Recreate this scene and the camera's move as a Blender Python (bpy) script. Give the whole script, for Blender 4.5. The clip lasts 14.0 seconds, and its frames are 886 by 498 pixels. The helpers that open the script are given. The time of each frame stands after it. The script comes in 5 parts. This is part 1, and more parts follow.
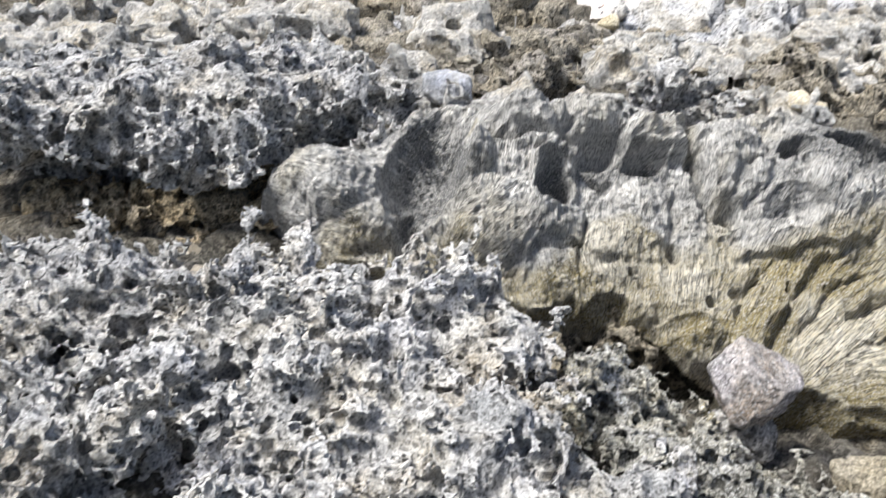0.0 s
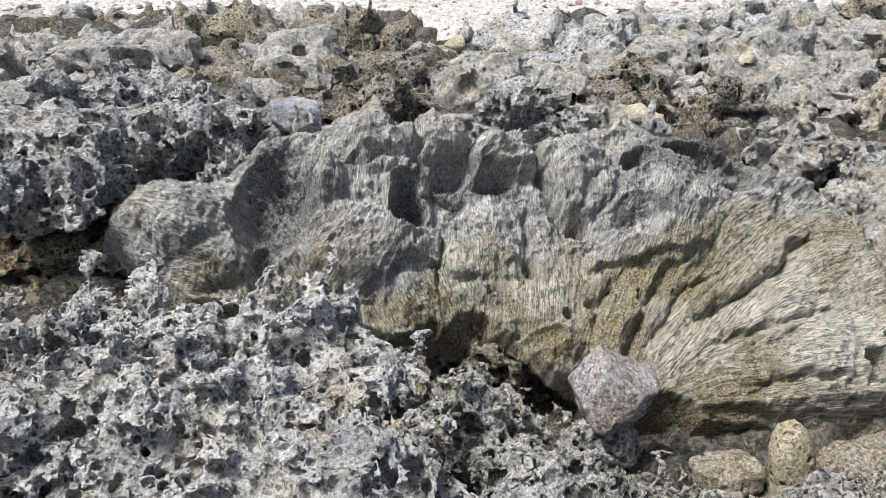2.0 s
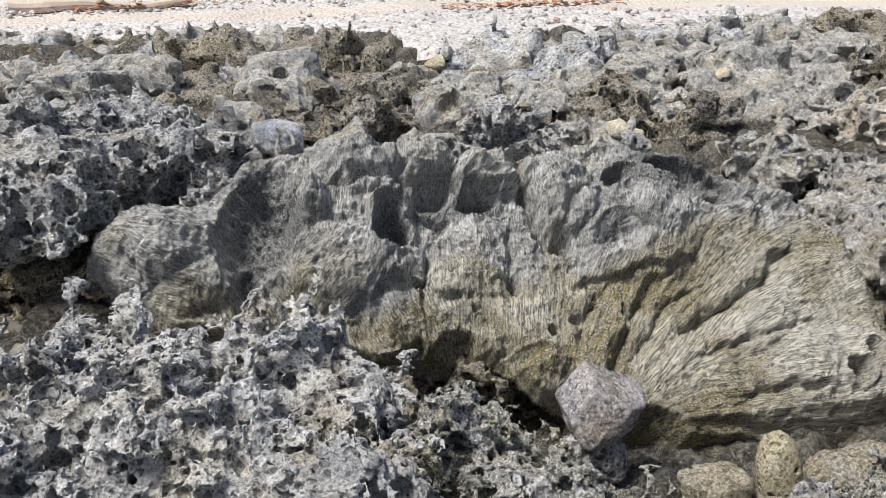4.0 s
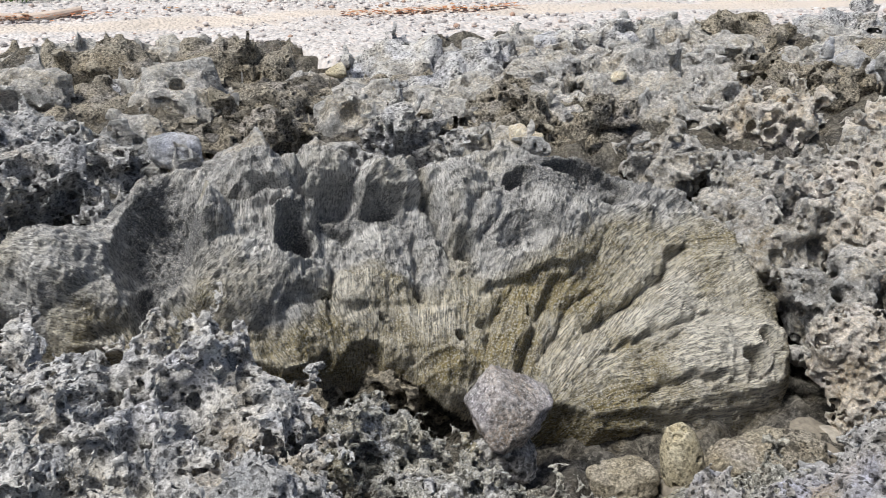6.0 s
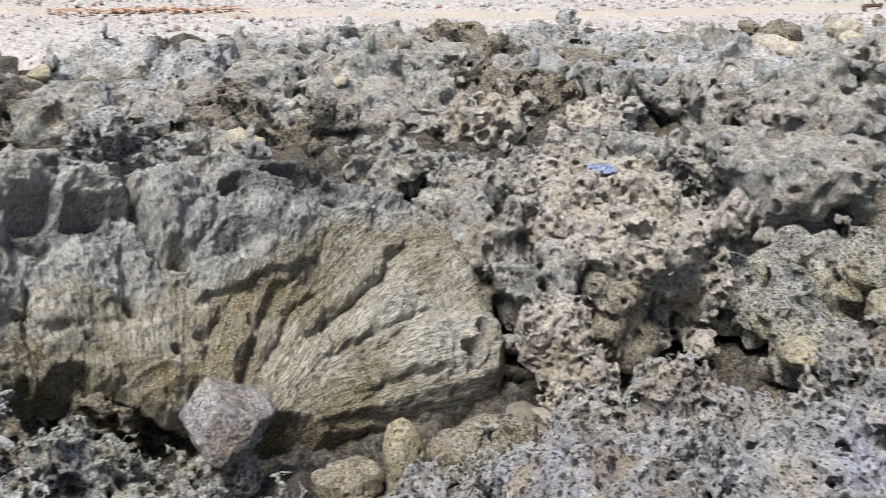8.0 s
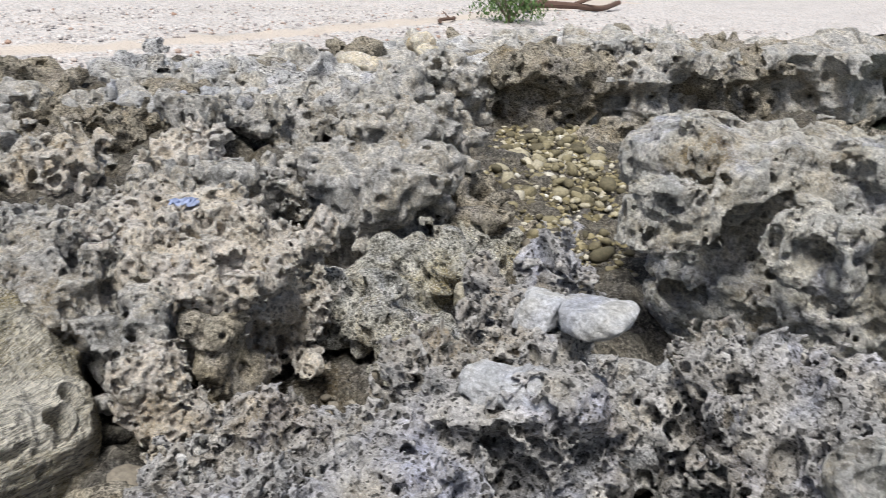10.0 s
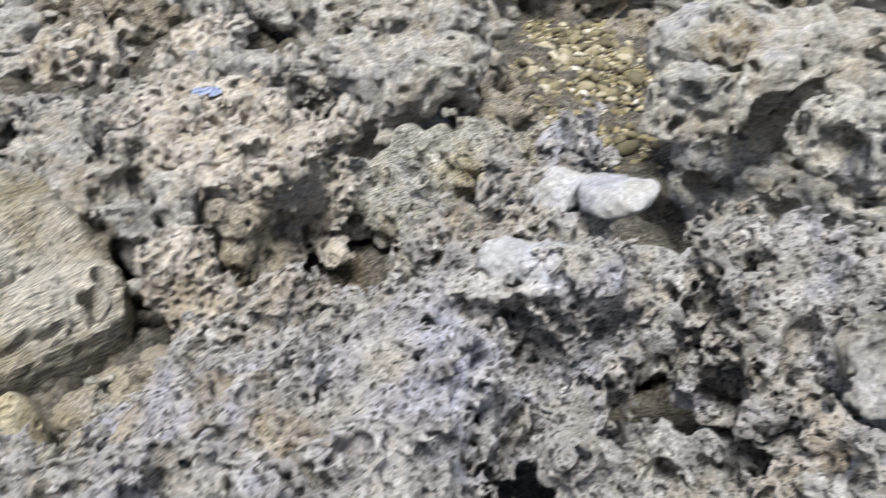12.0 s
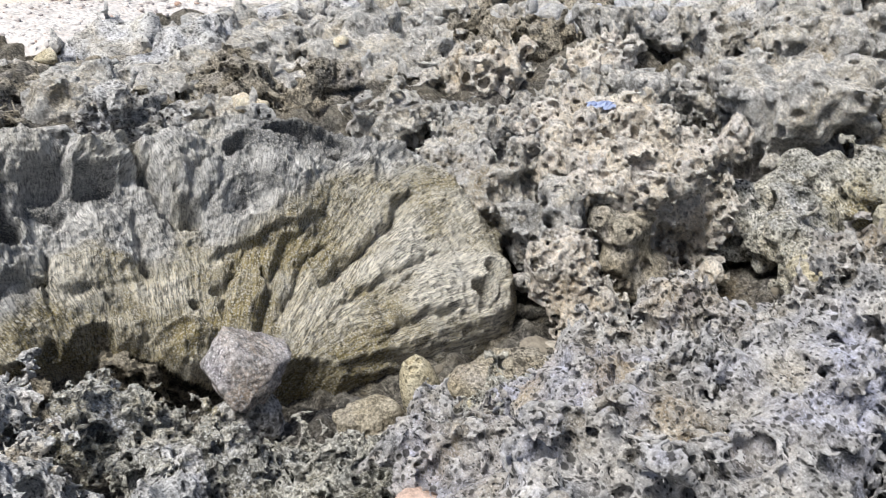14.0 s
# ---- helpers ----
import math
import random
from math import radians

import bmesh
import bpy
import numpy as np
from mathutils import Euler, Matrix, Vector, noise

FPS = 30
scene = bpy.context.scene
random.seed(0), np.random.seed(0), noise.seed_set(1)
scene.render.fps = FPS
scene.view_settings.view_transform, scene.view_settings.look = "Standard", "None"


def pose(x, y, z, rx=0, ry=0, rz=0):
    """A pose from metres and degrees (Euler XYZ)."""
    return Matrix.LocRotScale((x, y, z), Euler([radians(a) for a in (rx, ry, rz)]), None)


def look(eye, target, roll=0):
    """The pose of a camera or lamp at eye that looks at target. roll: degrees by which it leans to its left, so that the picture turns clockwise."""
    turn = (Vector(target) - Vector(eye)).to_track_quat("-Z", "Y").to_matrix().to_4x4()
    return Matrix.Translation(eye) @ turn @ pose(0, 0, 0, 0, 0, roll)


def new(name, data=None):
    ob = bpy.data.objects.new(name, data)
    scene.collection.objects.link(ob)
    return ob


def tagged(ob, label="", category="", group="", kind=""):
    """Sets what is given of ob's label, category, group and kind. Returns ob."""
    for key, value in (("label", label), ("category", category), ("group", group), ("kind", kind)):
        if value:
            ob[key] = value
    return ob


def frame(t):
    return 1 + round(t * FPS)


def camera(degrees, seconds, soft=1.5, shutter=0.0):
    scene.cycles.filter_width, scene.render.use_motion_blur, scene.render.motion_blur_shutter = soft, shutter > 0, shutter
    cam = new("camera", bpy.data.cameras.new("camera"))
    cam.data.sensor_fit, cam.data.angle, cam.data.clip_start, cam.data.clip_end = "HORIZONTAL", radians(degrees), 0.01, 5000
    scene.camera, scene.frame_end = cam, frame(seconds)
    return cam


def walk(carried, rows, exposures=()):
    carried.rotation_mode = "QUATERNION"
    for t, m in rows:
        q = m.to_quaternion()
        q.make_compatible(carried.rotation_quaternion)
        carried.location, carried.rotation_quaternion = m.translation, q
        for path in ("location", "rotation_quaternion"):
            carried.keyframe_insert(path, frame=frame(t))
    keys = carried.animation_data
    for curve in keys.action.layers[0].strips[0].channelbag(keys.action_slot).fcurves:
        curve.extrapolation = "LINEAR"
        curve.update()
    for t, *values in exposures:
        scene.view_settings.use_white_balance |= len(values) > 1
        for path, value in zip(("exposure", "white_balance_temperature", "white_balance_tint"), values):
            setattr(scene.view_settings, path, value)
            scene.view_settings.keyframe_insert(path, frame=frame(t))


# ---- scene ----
cam = camera(53.1, 14.0, soft=0.55, shutter=0.35)
METRES, EYE, TILT, LEAN, TURN = 1.0, 1.85, -25.0, 0.0, 0.0
ROWS = [
    (0.0, 0.0, 0.0, 0.0, -0.0, 0.0, -0.0),
    (0.5, 0.023, 0.0007, 0.0087, -4.66, 3.2, 0.24),
    (1.0, 0.048, 0.0397, 0.0071, -10.77, 2.84, 2.74),
    (1.5, 0.0307, 0.0402, 0.0055, -8.74, 0.73, 3.06),
    (2.0, 0.0387, 0.0338, 0.014, -8.56, 1.12, 3.9),
    (2.5, 0.0347, 0.0404, 0.0112, -9.67, 0.8, 4.46),
    (3.0, 0.0361, 0.0335, 0.017, -9.14, 1.29, 5.12),
    (5.5, 0.0529, 0.0184, 0.019, -12.95, 2.36, 6.41),
    (6.0, 0.067, 0.0156, 0.0247, -15.15, 1.93, 7.62),
    (6.5, 0.0718, 0.0039, 0.0257, -17.29, 1.97, 9.11),
    (7.0, 0.1021, 0.0087, 0.0279, -20.84, 1.39, 10.24),
    (7.5, 0.1324, 0.0076, 0.0147, -26.02, 0.82, 9.81),
    (8.0, 0.1801, -0.0006, -0.0029, -31.48, -0.25, 10.53),
    (8.5, 0.242, -0.0136, 0.003, -36.84, -1.13, 12.78),
    (9.0, 0.3143, -0.0402, -0.0081, -43.49, -1.7, 14.54),
    (11.5, 0.488, -0.1342, -0.0756, -63.25, -10.08, 21.48),
    (12.0, 0.4, -0.1073, -0.1065, -53.29, -10.41, 18.6),
    (12.5, 0.3401, -0.1004, -0.121, -46.18, -10.28, 17.23),
    (13.0, 0.2951, -0.0966, -0.1185, -40.45, -8.85, 16.75),
    (13.5, 0.2198, -0.0861, -0.1101, -33.13, -5.17, 16.25),
    (14.0, 0.1839, -0.0861, -0.1119, -30.05, -2.1, 14.61),
]
walk(cam, [(t, pose(0, 0, EYE, TILT, LEAN, TURN) @ pose(METRES * x, METRES * y, METRES * z, 90 + pitch, roll, yaw)) for t, x, y, z, yaw, pitch, roll in ROWS],
     exposures=[(0.0, 0.92), (0.5, 0.5), (1.0, 0.28), (1.5, 0.42), (3.0, 0.32), (6.5, 0.2), (9.0, 0.17), (11.5, 0.2), (12.0, 0.53), (12.5, 0.48), (13.0, 0.62), (13.5, 0.68), (14.0, 0.5)])


# ---- light ----
world = bpy.data.worlds.new("sky")
scene.world = world
world.use_nodes = True
sky = world.node_tree.nodes.new("ShaderNodeTexSky")
sky.sky_type, sky.sun_disc = "NISHITA", False
SUN_HEIGHT, SUN_AZIMUTH = 62.0, 250.0   # degrees; azimuth clockwise from +y
sky.sun_elevation, sky.sun_rotation = radians(SUN_HEIGHT), radians(SUN_AZIMUTH)
sky.air_density, sky.dust_density = 1.0, 3.0
background = world.node_tree.nodes["Background"]
background.inputs["Strength"].default_value = 0.072
world.node_tree.links.new(sky.outputs["Color"], background.inputs["Color"])
sun = new("sun", bpy.data.lights.new("sun", "SUN"))
sun.data.energy, sun.data.angle, sun.data.color = 3.65, radians(16), (1.0, 0.985, 0.95)
sun_way = Vector((math.sin(radians(SUN_AZIMUTH)) * math.cos(radians(SUN_HEIGHT)),
                  math.cos(radians(SUN_AZIMUTH)) * math.cos(radians(SUN_HEIGHT)), math.sin(radians(SUN_HEIGHT))))
sun.matrix_world = look(sun_way * 30, (0, 0, 0))


# ---- noise on arrays ----
def hashed(ix, iy, iz, salt):
    h = (ix.astype(np.uint32) * np.uint32(374761393) + iy.astype(np.uint32) * np.uint32(668265263)
         + iz.astype(np.uint32) * np.uint32(2147483647) + np.uint32(salt * 974711 + 12345))
    h = (h ^ (h >> np.uint32(13))) * np.uint32(1274126177)
    h = (h ^ (h >> np.uint32(16))) * np.uint32(2246822519)
    h = h ^ (h >> np.uint32(15))
    return (h & np.uint32(0xFFFFFF)).astype(np.float32) / np.float32(0xFFFFFF)


def lattice(p):
    f = np.floor(p)
    return f.astype(np.int64), (p - f).astype(np.float32)


def value(p, salt=0):
    """Smooth noise between -1 and 1 at the points p (n x 3)."""
    i, f = lattice(p)
    u = f * f * f * (f * (f * 6 - 15) + 10)
    out = 0
    for dx in (0, 1):
        wx = u[:, 0] if dx else 1 - u[:, 0]
        for dy in (0, 1):
            wy = u[:, 1] if dy else 1 - u[:, 1]
            for dz in (0, 1):
                wz = u[:, 2] if dz else 1 - u[:, 2]
                out = out + wx * wy * wz * hashed(i[:, 0] + dx, i[:, 1] + dy, i[:, 2] + dz, salt)
    return out * 2 - 1


def fbm(p, octaves=4, salt=0, gain=0.5):
    out, amp = 0, 1.0
    for k in range(octaves):
        out = out + amp * value(p * 2.03 ** k + 17.3 * k, salt + k)
        amp *= gain
    return out


def cells(p, salt=0):
    """Distances to the nearest and second nearest scattered point, and a random number of the nearest."""
    i, f = lattice(p)
    n = len(p)
    f1, f2, who = np.full(n, 9, np.float32), np.full(n, 9, np.float32), np.zeros(n, np.float32)
    for dx in (-1, 0, 1):
        for dy in (-1, 0, 1):
            for dz in (-1, 0, 1):
                a, b, c = i[:, 0] + dx, i[:, 1] + dy, i[:, 2] + dz
                r = hashed(a, b, c, salt)
                d = np.sqrt((dx + r - f[:, 0]) ** 2 + (dy + hashed(a, b, c, salt + 1) - f[:, 1]) ** 2
                            + (dz + hashed(a, b, c, salt + 2) - f[:, 2]) ** 2)
                near = d < f1
                f2 = np.where(near, f1, np.minimum(f2, d))
                who = np.where(near, r, who)
                f1 = np.where(near, d, f1)
    return f1, f2, (who * 7919.0) % 1.0


def step(a, b, x):
    t = np.clip((x - a) / (b - a), 0, 1)
    return t * t * (3 - 2 * t)


def karst(p, salt, size, depth, sharp=1.0):
    """Pits with thin walls between them: 0 on the walls, down to -depth in the deepest holes."""
    q = p / size
    q = q + 0.35 * np.stack([value(q * 0.9, salt + 11), value(q * 0.9, salt + 12), value(q * 0.9, salt + 13)], 1)
    f1, f2, who = cells(q, salt)
    hollow = step(0.02, 0.5 / sharp, f2 - f1)
    return -depth * hollow * (0.15 + 0.85 * who ** 2)


# ---- meshes ----
def mesh_from_grid(name, verts, rows, cols, material, keep=None):
    idx = np.arange(rows * cols).reshape(rows, cols)
    quads = np.stack([idx[:-1, :-1], idx[:-1, 1:], idx[1:, 1:], idx[1:, :-1]], -1).reshape(-1, 4)
    if keep is not None:
        quads = quads[keep[quads].all(1)]
        used = np.unique(quads)
        back = np.full(rows * cols, -1)
        back[used] = np.arange(len(used))
        verts, quads = verts[used], back[quads]
    me = bpy.data.meshes.new(name)
    me.vertices.add(len(verts))
    me.vertices.foreach_set("co", np.ascontiguousarray(verts, np.float32).ravel())
    me.loops.add(quads.size)
    me.loops.foreach_set("vertex_index", quads.astype(np.int32).ravel())
    me.polygons.add(len(quads))
    me.polygons.foreach_set("loop_start", np.arange(0, quads.size, 4, dtype=np.int32))
    me.polygons.foreach_set("use_smooth", np.ones(len(quads), bool))
    me.update(calc_edges=True)
    me.materials.append(material)
    return me


def blob(x, y, z, a, b, c, spin=0, lean_x=0, lean_y=0, power=2.8):
    return (x, y, z), (a, b, c), np.array(Euler((radians(lean_x), radians(lean_y), radians(spin))).to_matrix()), power


def stretch(a, n, axis):
    """Linear blow-up of one axis to n samples."""
    at = np.linspace(0, a.shape[axis] - 1.001, n)
    i = at.astype(int)
    w = (at - i).astype(np.float32).reshape([-1 if k == axis else 1 for k in range(3)])
    return np.take(a, i, axis) * (1 - w) + np.take(a, i + 1, axis) * w


def surface(f, corner, h):
    """Quads of the surface where the field f changes sign (surface nets)."""
    inside = f < 0
    nx, ny, nz = f.shape
    count = sum(inside[dx:nx - 1 + dx, dy:ny - 1 + dy, dz:nz - 1 + dz].astype(np.int8) for dx in (0, 1) for dy in (0, 1) for dz in (0, 1))
    active = (count > 0) & (count < 8)
    cell = np.argwhere(active)
    where = np.full(active.shape, -1, np.int32)
    where[active] = np.arange(len(cell))
    total, hits = np.zeros((len(cell), 3), np.float32), np.zeros(len(cell), np.float32)
    for axis in range(3):
        u, v = [k for k in range(3) if k != axis]
        for du in (0, 1):
            for dv in (0, 1):
                a = cell.copy()
                a[:, u] += du
                a[:, v] += dv
                b = a.copy()
                b[:, axis] += 1
                fa, fb = f[a[:, 0], a[:, 1], a[:, 2]], f[b[:, 0], b[:, 1], b[:, 2]]
                cross = (fa < 0) != (fb < 0)
                t = np.where(cross, fa / np.where(cross, fa - fb, 1), 0)
                total += np.where(cross[:, None], a, 0)
                total[:, axis] += t
                hits += cross
    verts = (total / hits[:, None]) * h + np.array(corner)
    quads = []
    for axis in range(3):
        lo, hi = [slice(None)] * 3, [slice(None)] * 3
        lo[axis], hi[axis] = slice(0, -1), slice(1, None)
        change = inside[tuple(lo)] != inside[tuple(hi)]
        e = np.argwhere(change)
        u, v = [(1, 2), (2, 0), (0, 1)][axis]
        e = e[(e[:, u] > 0) & (e[:, v] > 0) & (e[:, u] < f.shape[u] - 1) & (e[:, v] < f.shape[v] - 1)]
        first = inside[e[:, 0], e[:, 1], e[:, 2]]
        ring = []
        for du, dv in ((-1, -1), (0, -1), (0, 0), (-1, 0)):
            c = e.copy()
            c[:, u] += du
            c[:, v] += dv
            ring.append(where[c[:, 0], c[:, 1], c[:, 2]])
        q = np.stack(ring, 1)
        q[~first] = q[~first][:, ::-1]
        quads.append(q)
    return verts, np.concatenate(quads)


def mesh_from_quads(name, verts, quads, material, smooth=False):
    me = bpy.data.meshes.new(name)
    me.vertices.add(len(verts))
    me.vertices.foreach_set("co", np.ascontiguousarray(verts, np.float32).ravel())
    me.loops.add(quads.size)
    me.loops.foreach_set("vertex_index", quads.astype(np.int32).ravel())
    me.polygons.add(len(quads))
    me.polygons.foreach_set("loop_start", np.arange(0, quads.size, 4, dtype=np.int32))
    me.polygons.foreach_set("use_smooth", np.full(len(quads), smooth))
    me.update(calc_edges=True)
    me.materials.append(material)
    return me


def carve(f, h, rng, radius, cover, inset, patchy):
    """Scoops rounded holes of about that radius out of the surface of f, until they cover that share of it."""
    near = np.argwhere(np.abs(f) < h)
    if not len(near):
        return
    n = int(cover * len(near) * h * h / 2 / (math.pi * radius * radius))
    pick = near[rng.integers(0, len(near), n)]
    pick = pick[patchy[pick[:, 0], pick[:, 1], pick[:, 2]] > rng.random(n)]
    inner = np.clip(pick, 1, np.array(f.shape) - 2)
    g = np.stack([f[tuple((inner + d).T)] - f[tuple((inner - d).T)] for d in np.eye(3, dtype=int)], 1)
    g = g / (np.linalg.norm(g, axis=1)[:, None] + 1e-6)
    rad = radius * np.exp(rng.normal(0, 0.35, len(pick)))
    at = pick + rng.random((len(pick), 3)) - 0.5 - g * (rad * rng.uniform(inset - 0.2, inset + 0.2, len(pick)) / h)[:, None]
    axes = rad[:, None] / h * rng.uniform(0.7, 1.35, (len(pick), 3))
    lo = np.clip(np.floor(at - axes).astype(int) - 1, 0, None)
    hi = np.minimum(np.ceil(at + axes).astype(int) + 2, np.array(f.shape))
    for k in range(len(pick)):
        (x0, y0, z0), (x1, y1, z1) = lo[k], hi[k]
        if x1 <= x0 or y1 <= y0 or z1 <= z0:
            continue
        dx = ((np.arange(x0, x1) - at[k, 0]) / axes[k, 0]) ** 2
        dy = ((np.arange(y0, y1) - at[k, 1]) / axes[k, 1]) ** 2
        dz = ((np.arange(z0, z1) - at[k, 2]) / axes[k, 2]) ** 2
        d = (1 - np.sqrt(dx[:, None, None] + dy[None, :, None] + dz[None, None, :])) * rad[k]
        block = f[x0:x1, y0:y1, z0:z1]
        np.maximum(block, d, out=block)


BUILT = []


def karst_rock(name, blobs, seed=1, h=0.012, lumps=0.07, blocks=0.05, pits=((0.05, 0.25, 0.3), (0.024, 0.9, 0.35), (0.012, 1.2, 0.3)), grit=0.006,
               floor=-0.25, material=None, label="", category="rock", group="", smooth=0.0, jag=0.75, foam=()):
    """A limestone mass: rounded blocks run together, broken by lumps, then eaten by holes. pits: rows of radius, share of the surface, depth."""
    lo = np.min([np.array(c) - max(r) * 1.05 if abs(m[2, 2]) < 0.99 else np.array(c) - np.array([max(r[:2])] * 2 + [r[2]]) for c, r, m, _ in blobs], 0) - 0.1
    hi = np.max([np.array(c) + max(r) * 1.05 if abs(m[2, 2]) < 0.99 else np.array(c) + np.array([max(r[:2])] * 2 + [r[2]]) for c, r, m, _ in blobs], 0) + 0.1
    lo[2] = max(lo[2], floor - 2 * h)
    hc = max(3 * h, 0.024)
    nc = np.maximum(np.ceil((hi - lo) / hc).astype(int) + 1, 4)
    ax = [lo[k] + hc * np.arange(nc[k]) for k in range(3)]
    P = np.stack(np.meshgrid(*ax, indexing="ij"), -1).reshape(-1, 3)
    w = P + 13.7 * seed
    warp = 0.8 * lumps * np.stack([fbm(w / 0.28, 2, seed + 3 * k) for k in range(3)], 1)
    base = None
    for c, r, m, power in blobs:
        q = (P + warp - np.array(c)) @ m
        s = (np.abs(q / np.array(r)) ** power).sum(1) ** (1 / power) + 1e-6
        d = np.linalg.norm(q, axis=1) * (1 - 1 / s)
        if base is None:
            base = d
        else:
            k = 0.05
            t = np.clip(0.5 + 0.5 * (d - base) / k, 0, 1)
            base = d * (1 - t) + base * t - k * t * (1 - t)
    f1, f2, who = cells(w / 0.2, seed + 40)
    base = base + lumps * 0.6 * fbm(w / 0.4, 2, seed + 50) + lumps * 0.35 * (2 * np.abs(value(w / 0.15, seed + 55)) - 0.5) - blocks * (who - 0.5) * step(0.0, 0.3, f2 - f1) + 0.6 * blocks * step(0.22, 0.0, f2 - f1)
    patchy = np.clip(0.75 + 0.7 * fbm(w / 0.16, 2, seed + 60), 0.2, 1.0)
    n = ((nc - 1) * hc / h).astype(int) + 1
    f, patch = base.reshape(nc).astype(np.float32), patchy.reshape(nc).astype(np.float32)
    for k in range(3):
        f, patch = stretch(f, n[k], k), stretch(patch, n[k], k)
    if smooth:
        patch = np.clip(patch - smooth, 0, 1)
    rng = np.random.default_rng(seed)
    cell_h = (nc - 1) * hc / (n - 1)
    if grit:
        shell = np.argwhere(np.abs(f) < 0.03)
        q = shell * cell_h + lo + 13.7 * seed
        f[tuple(shell.T)] += (grit * fbm(q / (4.5 * h), 2, seed + 70) + jag * h * (2 * np.abs(value(q / (2.3 * h), seed + 75)) - 0.6)).astype(np.float32)
    if foam:
        shell = np.argwhere((f < 0.012) & (f > -0.036))
        q = shell * cell_h + lo + 13.7 * seed
        at = tuple(shell.T)
        for k, (size, share) in enumerate(foam):
            hole = (share * (0.85 + 0.2 * patch[at]) - cells(q / size + 0.25 * fbm(q / 0.03, 1, seed + 90)[:, None], seed + 80 + k)[0]) * size
            f[at] = np.maximum(f[at], hole.astype(np.float32))
    f = np.ascontiguousarray(f)
    for radius, cover, inset in pits:
        if radius > 0.95 * h:
            carve(f, h, rng, radius, cover, inset, patch)
    z = lo[2] + cell_h[2] * np.arange(n[2])
    f = np.maximum(f, (floor - z)[None, None, :].astype(np.float32))
    for k in range(3):
        ends = [slice(None)] * 3
        for e in (0, -1):
            ends[k] = e
            f[tuple(ends)] = 1.0
            ends[k] = slice(None)
    verts, quads = surface(f, (0, 0, 0), 1.0)
    verts = verts * cell_h + lo
    # drop crumbs that hang free and bubbles that are closed in
    tied = np.arange(len(verts))
    for turn in range(60):
        before = tied
        least = tied[quads].min(1)
        tied = tied.copy()
        for k in range(4):
            np.minimum.at(tied, quads[:, k], least)
        tied = tied[tied]
        tied = tied[tied]
        if (tied == before).all():
            break
    size = np.bincount(tied, minlength=len(verts))
    quads = quads[size[tied[quads[:, 0]]] > 0.03 * size.max()]
    buried = verts[:, 2] < floor + 1.2 * h
    low, high = verts.min(0), verts.max(0)
    for c, r, m, power in BUILT:
        far = max(r)
        if all(c[k] + far > low[k] and c[k] - far < high[k] for k in range(3)):
            buried |= (np.abs((verts - np.array(c)) @ m / np.array(r)) ** power).sum(1) < 0.74 ** power
    BUILT.extend(blobs)
    buried |= verts[:, 2] < ground_height(verts[:, 0], verts[:, 1]) - 0.12
    quads = quads[~buried[quads].all(1)]
    used = np.unique(quads)
    back = np.full(len(verts), -1)
    back[used] = np.arange(len(used))
    verts, quads = verts[used], back[quads]
    foot = np.array([*blobs[0][0][:2], floor])
    ob = new(name, mesh_from_quads(name, verts - foot, quads, material or LIMESTONE, jag < 0.3 or material in (SMOOTH_STONE, GREY_STONE, TAN_STONE, PURPLE_STONE, YELLOW_STONE, CREAM_STONE)))
    ob.location = foot
    return tagged(ob, label, category, group)


def cut_stone(name, at, planes, seed, material, label, category="stone", chips=0.006, detail=5, edge=16, spin=0):
    """A broken stone: the space within some planes (normal, distance), its edges worn and chipped."""
    bm = bmesh.new()
    bmesh.ops.create_icosphere(bm, subdivisions=detail, radius=1.0)
    d = np.array([v.co for v in bm.verts])
    d /= np.linalg.norm(d, axis=1)[:, None]
    reach = np.zeros(len(d))
    for n, far in planes:
        n = np.array(n, float)
        reach += np.clip(d @ (n / np.linalg.norm(n)) / far, 0, None) ** edge
    p = d / (reach ** (1 / edge))[:, None]
    w = p + 7.3 * seed
    p = p + d * (chips * fbm(w / (9 * chips), 3, seed) + 0.7 * chips * (1 - 2 * np.abs(value(w / (4 * chips), seed + 9))))[:, None]
    for v, co in zip(bm.verts, p):
        v.co = co
    me = bpy.data.meshes.new(name)
    bm.to_mesh(me)
    bm.free()
    me.polygons.foreach_set("use_smooth", np.ones(len(me.polygons), bool))
    me.materials.append(material)
    ob = new(name, me)
    ob.location = at
    ob.rotation_euler = (0, 0, radians(spin))
    return tagged(ob, label, category)


def broken(a, b, c, seed, count=9):
    """Planes of a rough block of those half sizes."""
    rng = random.Random(seed)
    planes = []
    for n in ((1, 0, 0), (-1, 0, 0), (0, 1, 0), (0, -1, 0), (0, 0, 1), (0, 0, -1)):
        n = Vector(n) + Vector((rng.uniform(-0.14, 0.14), rng.uniform(-0.14, 0.14), rng.uniform(-0.14, 0.14)))
        planes.append((n, 1.0))
    for k in range(count):
        planes.append((Vector((rng.gauss(0, 1), rng.gauss(0, 1), rng.gauss(0, 1))).normalized(), rng.uniform(0.85, 1.05)))
    out = []
    for n, far in planes:
        n = n.normalized()
        m = Vector((n.x / a, n.y / b, n.z / c))
        out.append((tuple(m.normalized()), far / m.length))
    return out


# ---- materials ----
def material(name, build):
    m = bpy.data.materials.new(name)
    m.use_nodes = True
    t = m.node_tree
    build(t, t.nodes["Principled BSDF"])
    return m


def node(t, kind, **values):
    n = t.nodes.new(kind)
    for k, v in values.items():
        if k in n.inputs:
            n.inputs[k].default_value = v
    return n


